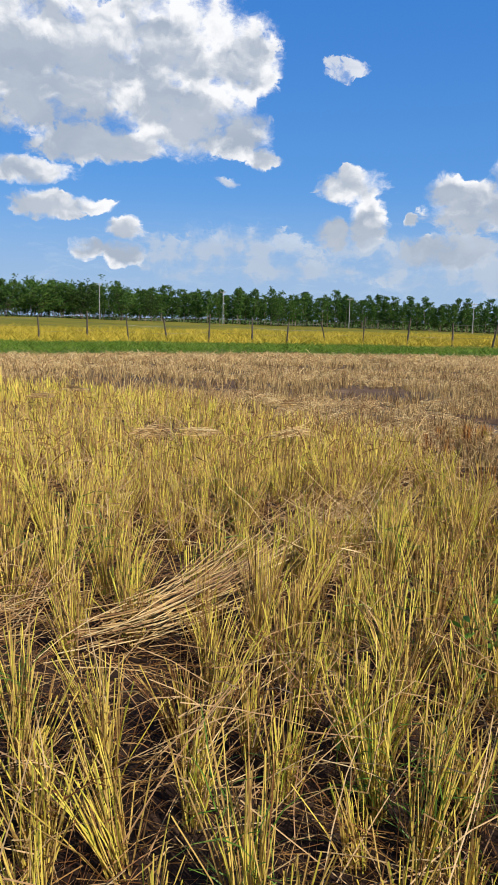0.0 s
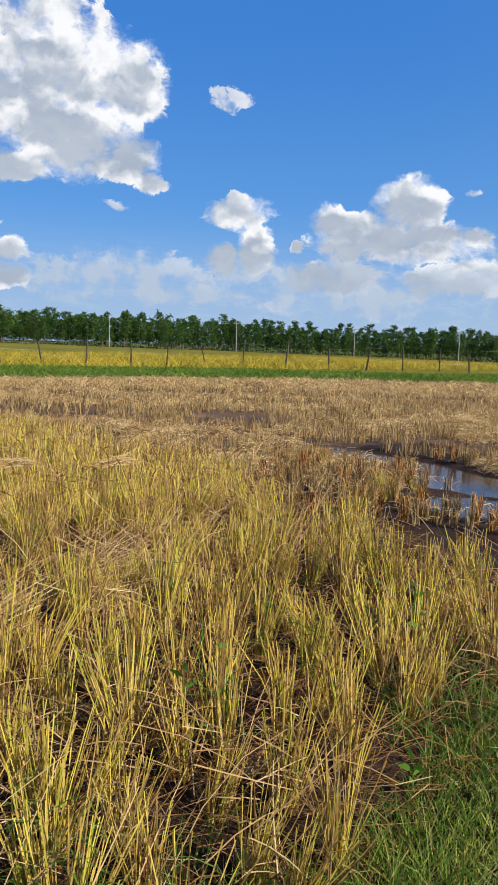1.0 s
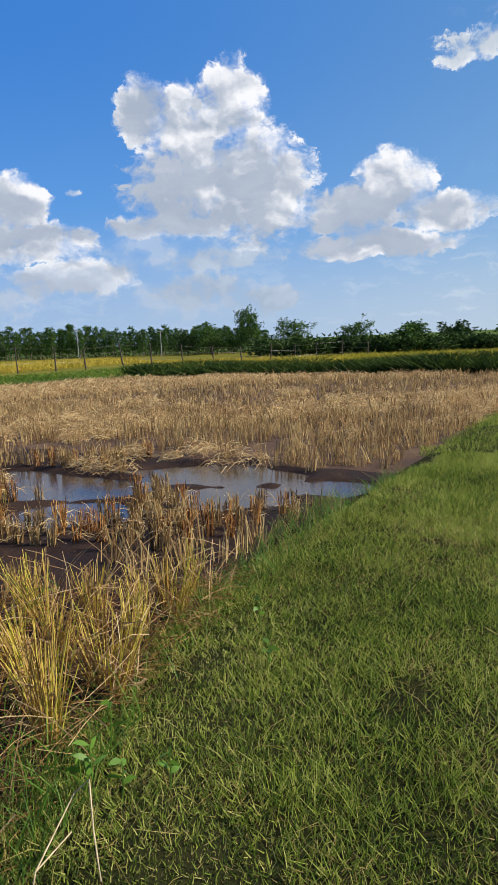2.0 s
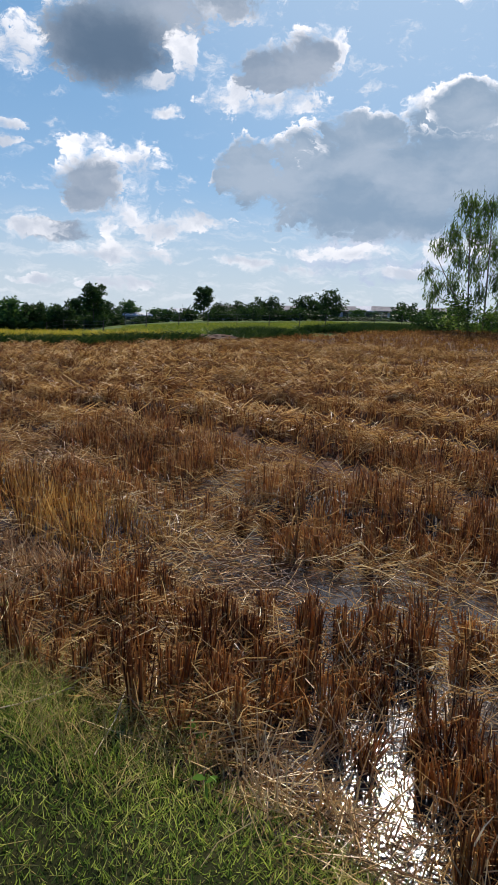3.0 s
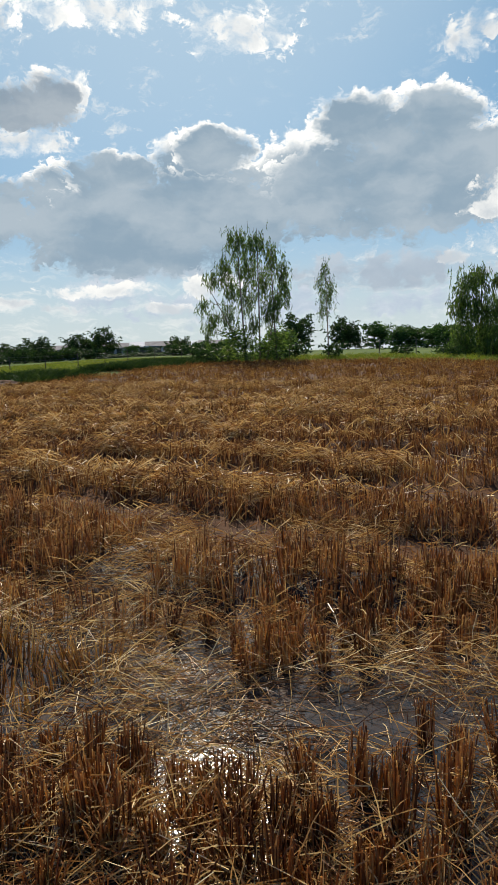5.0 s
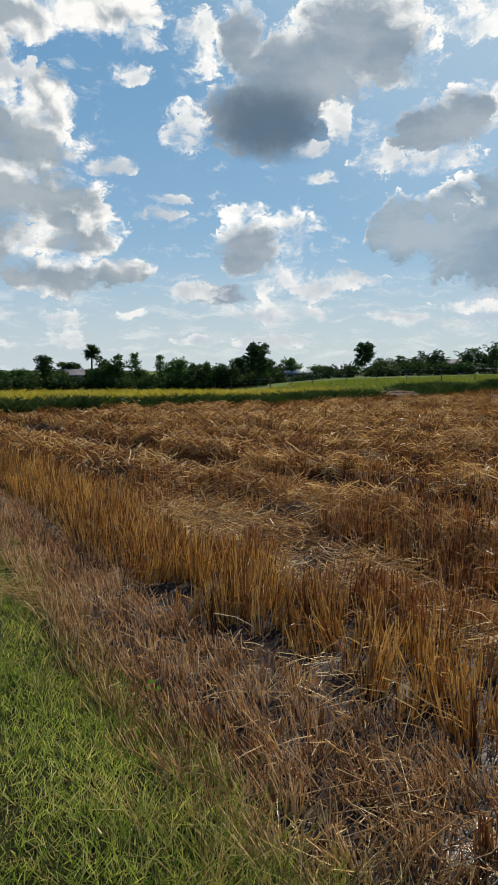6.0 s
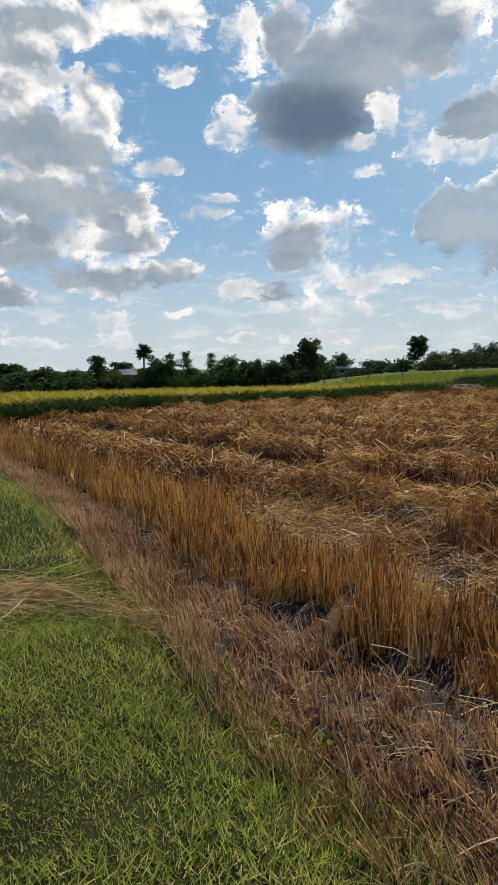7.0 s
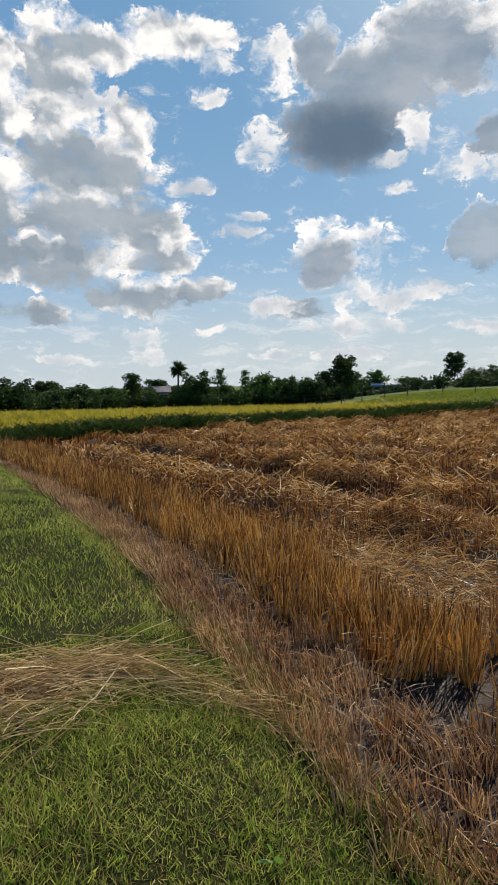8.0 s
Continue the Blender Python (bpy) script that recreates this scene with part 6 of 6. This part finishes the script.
def house(az, dist, w, dpt, eave, ridge, roof, label, wall=None, z=None):
    e = tagged(new("house"), label, "house")
    walls, slopes = prism(-w / 2, w / 2, 0, dpt, -0.3, eave, ridge)
    part("wall", mesh_from("wall", *walls, wall or WALL), e)
    for s in slopes:
        part("roof", mesh_from("roof", *s, roof), e)
    part("door", mesh_from("door", *box(-0.45, 0.45, -0.06, -0.003, 0.0, min(2.0, eave * 0.85)), WOOD), e)
    for sx in (-0.3, 0.3):
        part("window", mesh_from("window", *box(w * sx - 0.5, w * sx + 0.5, -0.05, -0.003, eave * 0.42, eave * 0.8), BARK_DARK), e)
    p = at(az, dist)
    e.matrix_basis = pose(*p, float(height(*p)) if z is None else z, 0, 0, -az)


house(25.0, 113, 4.2, 4, 2.2, 3.0, ROOF, "small grey house with a low gabled roof behind trees")
house(43.1, 121, 4.4, 5, 1.35, 1.75, WHITE, "shed with a bright pale metal roof among trees")
house(46.4, 132, 4.2, 5, 1.5, 2.2, WHITE, "village house with a pale sheet roof")
house(50.2, 134, 5.0, 5, 2.0, 2.7, ROOF, "village house with a dull grey roof")
house(55.2, 132, 5.0, 5, 1.9, 2.6, ROOF, "low grey-roofed house beside dark trees")
for az, w, r in ((59.6, 5.0, ROOF), (61.4, 4.0, WHITE), (62.7, 4.5, ROOF), (65.3, 3.6, WHITE), (67.0, 5.0, ROOF)):
    house(az, 134, w, 5, 1.7, 2.5, r, "low village house with a %s roof on the skyline" % ("pale metal" if r is WHITE else "grey tiled"))
house(107.6, 100, 4.0, 4, 1.5, 2.3, WHITE, "blue-grey house with a white metal roof under the big tree", plain("blue_wall", (0.12, 0.2, 0.28), 0.7))
house(110.9, 98, 3.4, 3, 1.6, 2.0, ROOF, "small grey shed beside the big tree")

# ---- eastern trees
rng = np.random.default_rng(23)


def lump_tree(name, label, bark, foliage, az, dist, stems, lumps, leaf, lw, dens, hang=0.0, r=0.08, depth=0.8, group="eastern trees", eye=(0.0, 2.93)):
    """A tree of leafy lumps: stems as (foot across, foot height, top across, top height), lumps as (across, height, half width, half height)."""
    e = tagged(new(name), label, "tree", group)
    axes = []
    for x0, z0, x1, h in stems:
        a, b = np.array([x0, rng.normal(0, 0.15) * (z0 < 1), z0]), np.array([x1, rng.normal(0, 0.3), h])
        sg = np.array([rng.normal(0, 0.12), rng.normal(0, 0.12), 0])
        part("trunk", mesh_from("trunk", *strands([a], [b], [sg], r * (1 if z0 < 1 else 0.6), r * 0.2, 7, 9), bark, smooth=True), e)
        t = np.linspace(0.12 if z0 < 1 else 0.3, 1, 30)[:, None]
        axes.append((1 - t) ** 2 * a + 2 * t * (1 - t) * ((a + b) / 2 + sg) + t * t * b)
    nodes = np.concatenate(axes)
    limbs, pts, ways = [], [], []
    for cx, cz, rx, rz in lumps:
        c = np.array([cx, rng.normal(0, depth), cz])
        cost = np.linalg.norm((nodes - c) * (1, 0.6, 1), axis=1) + 0.9 * np.maximum(nodes[:, 2] - c[2] + 0.35 * np.abs(nodes[:, 0] - c[0]), 0)
        p = nodes[cost.argmin()]
        L = float(np.linalg.norm(c - p)) + 0.01
        limbs.append(strands([p], [c + (0, 0, rz * 0.3)], [[0, 0, -0.08 * L]], min(r * 0.55, 0.012 + 0.016 * L), r * 0.12, 5, 6))
        m = max(4, int(dens * rx * rz))
        d = rng.normal(0, 1, (m, 3))
        d = d * 0.52 if hang else d * (rng.random(m) ** 0.4 * rng.uniform(0.7, 1.35, m) / np.linalg.norm(d, axis=1))[:, None]
        q = c + d * (rx, max(rx, 0.6 * rz), rz)
        if hang:
            q[:, 2] -= 0.05 * rz
            low = np.stack([q[:, 0] + rng.normal(0, 0.1, m), q[:, 1] + rng.normal(0, 0.1, m), q[:, 2] - hang * rng.uniform(0.35, 1.2, m)], 1)
            limbs.append(strands(q, low, rng.normal(0, 0.03, (m, 3)), 0.007, 0.004, 3, 2))
            k = 6
            f = rng.random((m, k, 1))
            at_twig = (q[:, None] * (1 - f) + low[:, None] * f).reshape(-1, 3)
            w = rng.normal(0, 0.45, at_twig.shape)
            w[:, 2] = -rng.uniform(0.6, 1.3, len(w))
            pts.append(at_twig)
            ways.append(w)
        else:
            k = rng.integers(0, m, m // 12 + 1)
            limbs.append(strands(np.repeat(c[None] + (0, 0, -0.2 * rz), len(k), 0), q[k], rng.normal(0, 0.05, (len(k), 3)), r * 0.09 + 0.006, 0.006, 3, 3))
            pts.append(q)
            ways.append(rng.normal(0, 1, q.shape) * (1, 1, 0.6) + (0, 0, -0.2))
    tagged(part("branch", mesh_from("branch", *merged(*limbs), bark, smooth=True), e), kind="stuff")
    p, w = np.concatenate(pts), np.concatenate(ways)
    w /= np.linalg.norm(w, axis=1)[:, None]
    L = leaf * rng.uniform(0.6, 1.35, len(p))[:, None]
    part("crown", mesh_from("crown", *strands(p, p + w * L, rng.normal(0, 0.1, p.shape) * L, lw, lw, 2, 3, [0.4, 1.0, 0.15]), foliage), e)
    x, y = eye[0] + math.sin(radians(az)) * dist, eye[1] + math.cos(radians(az)) * dist
    e.matrix_basis = pose(x, y, float(height(x, y)), 0, 0, -az)
    return e


def scaled(k, x0, z0, *lumps):
    """Lumps drawn on a squared sheet, k metres to the unit, with the foot of the tree at x0, z0."""
    return [((x - x0) * k, (z0 - z) * k, rx * k, rz * k) for x, z, rx, rz in lumps]


lump_tree("eucalyptus_tree", "tall airy eucalyptus with weeping leaves and slim stems", BARK, LEAF_EUC, 69.9, 58, [(-1.0, -0.15, -1.5, 10.2), (0.1, -0.15, 0.1, 10.6), (1.5, -0.15, 1.2, 8.8), (-0.6, -0.15, -3.9, 6.2), (0.6, -0.15, 2.2, 8.0)],
          scaled(0.0445, 318, 578, (283, 358, 18, 22), (318, 362, 22, 24), (345, 385, 13, 24), (366, 412, 13, 28), (372, 450, 8, 20), (240, 422, 15, 14), (222, 465, 9, 14), (238, 495, 13, 20),
                 (262, 400, 15, 20), (270, 440, 16, 20), (300, 400, 20, 26), (300, 452, 18, 24), (330, 425, 16, 26), (340, 480, 16, 24), (356, 455, 12, 22), (266, 485, 15, 18), (228, 515, 8, 14), (312, 500, 12, 16)),
          0.3, 0.027, 160, 0.85, 0.085)
lump_tree("bush", "leafy undergrowth round the stems of the tall tree", BARK_DARK, LEAF_EUC, 69.9, 57.2, [(-1.6, -0.15, -1.8, 2.4), (-0.6, -0.15, -0.5, 2.2), (1.4, -0.15, 1.6, 2.2), (2.4, -0.15, 2.6, 2.0)],
          scaled(0.0465, 318, 578, (278, 532, 22, 22), (298, 545, 24, 24), (330, 552, 16, 18), (352, 540, 22, 22), (375, 538, 12, 16), (262, 560, 16, 14), (345, 565, 24, 10), (300, 568, 28, 9)),
          0.26, 0.045, 420, 0, 0.03, 0.5)
lump_tree("eucalyptus_tree", "slender young eucalyptus with a thin weeping crown", BARK, LEAF_EUC, 75.3, 60, [(0.2, -0.15, 0.0, 7.7)],
          scaled(0.048, 433, 578, (433, 422, 11, 12), (425, 445, 10, 16), (442, 448, 10, 18), (433, 470, 14, 16), (428, 492, 10, 14)), 0.28, 0.022, 110, 0.95, 0.06, 0.25)
lump_tree("eucalyptus_tree", "bushy green eucalyptus with weeping branches to the ground", BARK_DARK, LEAF_EUC, 87.1, 66, [(-1.2, -0.15, -1.0, 7.0), (0.2, -0.15, 0.0, 8.0), (2.0, -0.15, 2.6, 7.8), (1.0, -0.15, 1.5, 7.0)],
          scaled(0.0495, 705, 580, (688, 440, 26, 20), (705, 428, 14, 14), (735, 440, 15, 16), (757, 432, 16, 20), (768, 455, 10, 16), (670, 480, 18, 32), (700, 490, 26, 34), (738, 490, 24, 34), (675, 540, 22, 26),
                 (715, 540, 32, 28), (752, 530, 12, 20)), 0.3, 0.036, 170, 0.9, 0.08)
for label, fol, az, d, foot, stems, dens, lumps in (
        ("light green roadside tree with dense leafy branches", LEAF_LIME, 93.2, 71, (405, 590), [(-0.6, -0.15, -0.8, 6.0), (0.8, -0.15, 1.4, 7.6), (0.2, -0.15, 0.2, 7.0)], 340,
         ((385, 480, 15, 20), (365, 512, 13, 18), (410, 450, 17, 20), (435, 440, 17, 18), (400, 500, 26, 34), (440, 490, 24, 34), (392, 552, 26, 24), (440, 550, 26, 26))),
        ("tall pointed green tree in the roadside row", LEAF_LIME, 97.0, 71, (490, 586), [(0.0, -0.15, 0.0, 12.0), (0.5, -0.15, 0.9, 7.0)], 250,
         ((490, 382, 10, 18), (484, 412, 17, 18), (504, 428, 17, 16), (474, 450, 15, 18), (497, 470, 22, 24), (478, 520, 22, 30), (512, 505, 16, 26), (490, 555, 24, 20))),
        ("low bushy tree in the roadside row", LEAF_EUC, 98.9, 70, (538, 578), [(0.0, -0.15, 0.0, 5.0), (-0.4, -0.15, -0.5, 4.0)], 280, ((537, 482, 12, 20), (528, 522, 16, 24), (545, 545, 14, 18))),
        ("thin tree with an open see-through crown", LEAF_EUC, 100.3, 72, (568, 574), [(0.0, -0.15, 0.0, 10.6), (0.2, -0.15, 0.5, 5.0)], 150,
         ((567, 390, 13, 11), (553, 410, 13, 12), (583, 405, 9, 14), (572, 430, 15, 12), (555, 445, 9, 9), (577, 450, 9, 8), (575, 490, 20, 20), (568, 530, 18, 20))),
        ("slim roadside tree with loose green branches", LEAF_EUC, 102.9, 71, (628, 566), [(-0.6, -0.15, -1.2, 7.0), (0.0, -0.15, 0.0, 8.2), (0.6, -0.15, 1.2, 7.0)], 170,
         ((605, 430, 13, 16), (625, 425, 13, 14), (645, 440, 16, 18), (620, 460, 22, 18), (650, 480, 15, 20), (615, 500, 18, 20), (640, 520, 18, 20), (628, 545, 20, 14))),
        ("short roadside tree with drooping green branches", LEAF_EUC, 105.1, 70, (682, 562), [(0.0, -0.15, 0.0, 6.0), (0.3, -0.15, 0.5, 4.4)], 220,
         ((680, 475, 14, 18), (690, 500, 13, 18), (670, 510, 13, 20), (685, 538, 16, 16)))):
    lump_tree("tree", label, BARK, fol, az, d, stems, scaled(0.94 * d / 1251, foot[0], foot[1], *lumps), 0.28, 0.038, dens * 0.6, 0.5, 0.07, 0.6, eye=(0.1, 3.26))
lump_tree("tree", "big old tree with rusty brown-green leaves and heavy limbs", BARK_DARK, LEAF_RUST, 110.1, 84, [(0.0, -0.15, -0.1, 8.0), (-0.1, 5.2, 2.4, 13.6), (-0.1, 5.6, -2.4, 14.2), (-0.05, 4.6, -6.2, 9.0), (-0.05, 5.0, 5.4, 11.5), (-0.1, 7.6, 0.4, 13.4), (-0.05, 4.4, 3.4, 7.6)],
          scaled(0.0625, 797, 552, (800, 272, 30, 14), (765, 283, 21, 16), (730, 302, 16, 16), (705, 320, 16, 13), (745, 332, 25, 14), (790, 302, 28, 18), (835, 292, 24, 16), (865, 302, 21, 16), (890, 322, 22, 19),
                 (850, 337, 24, 16), (800, 350, 22, 13), (690, 377, 24, 14), (730, 374, 25, 16), (765, 388, 22, 13), (850, 377, 25, 16), (890, 382, 22, 21), (700, 427, 31, 10), (742, 440, 25, 13), (780, 427, 22, 13),
                 (835, 422, 25, 18), (870, 432, 22, 19), (790, 467, 28, 14), (830, 462, 20, 16), (915, 352, 20, 22)),
          0.34, 0.075, 330, 0, 0.42, 2.2, "", (0.1, 3.26))
tree("tree", "dark shady tree beside the big one", BARK_DARK, LEAF_DARK, at(114.0, 78), h=7.5, stems=3, crown0=0.05, width=7.0, nleaf=5000, leaf=0.4, lw=0.1, droop=0.1, limbs=12, up=0.5, clump=0.45,
     trunk_r=0.15)
tree("tree", "dark shady tree behind the roadside row", BARK_DARK, LEAF_DARK, at(107.0, 112), h=8.0, stems=2, crown0=0.15, width=8.0, nleaf=3000, leaf=0.45, lw=0.12, droop=0.1, limbs=12, up=0.5,
     clump=0.5, trunk_r=0.15)
for az, k, sx, sz in ((77.4, 0, 1.0, 1.1), (78.4, 0, 0.6, 0.75), (80.1, 2, 1.2, 0.95), (81.6, 2, 0.9, 0.7), (82.6, 2, 1.2, 0.8), (83.8, 2, 1.0, 0.75), (84.6, 2, 1.1, 0.85), (86, 2, 1.2, 0.8),
                      (88.5, 2, 1.2, 0.8), (91, 0, 1.2, 0.8), (93.5, 2, 1.2, 0.8), (96, 0, 1.3, 0.8), (99, 2, 1.2, 0.8), (102, 0, 1.2, 0.8), (105, 2, 1.2, 0.8), (112.5, 2, 1.3, 1.0), (116, 0, 1.3, 1.1)):
    planted(dark[k], az, 124 + rng.uniform(-3, 3), sx, sz)
# added row of dark bushes that gives the shaded bank under the trees
shade_shrub = tree("bush", "low dark bush added as the shaded bank below the trees", BARK_DARK, LEAF_DARK, at(90.0, 67), group="roadside bushes", h=1.3, stems=4, crown0=0.02, width=2.8, nleaf=500, far=True, sub=0,
             leaf=0.36, lw=0.1, droop=0.02, limbs=6, up=0.5, clump=0.28, trunk_r=0.04)
for i in range(44):
    planted(shade_shrub, 85.5 + 0.64 * i + rng.uniform(-0.2, 0.2), 68.5 + rng.uniform(-1.5, 2), rng.uniform(0.8, 1.3), rng.uniform(0.6, 1.1))
for az in (66.0, 67.5, 70.6, 72.0, 73.4, 76.3, 81.6, 85.6, 89.2, 91.5, 93.4, 95.6, 97.8, 99.5, 101.5, 104.4, 106.8, 108.4, 112, 114):
    planted(bush, az, 60 + rng.uniform(-2, 3) + (8 if az > 86 else 0), rng.uniform(0.5, 1.0), rng.uniform(0.4, 0.8))
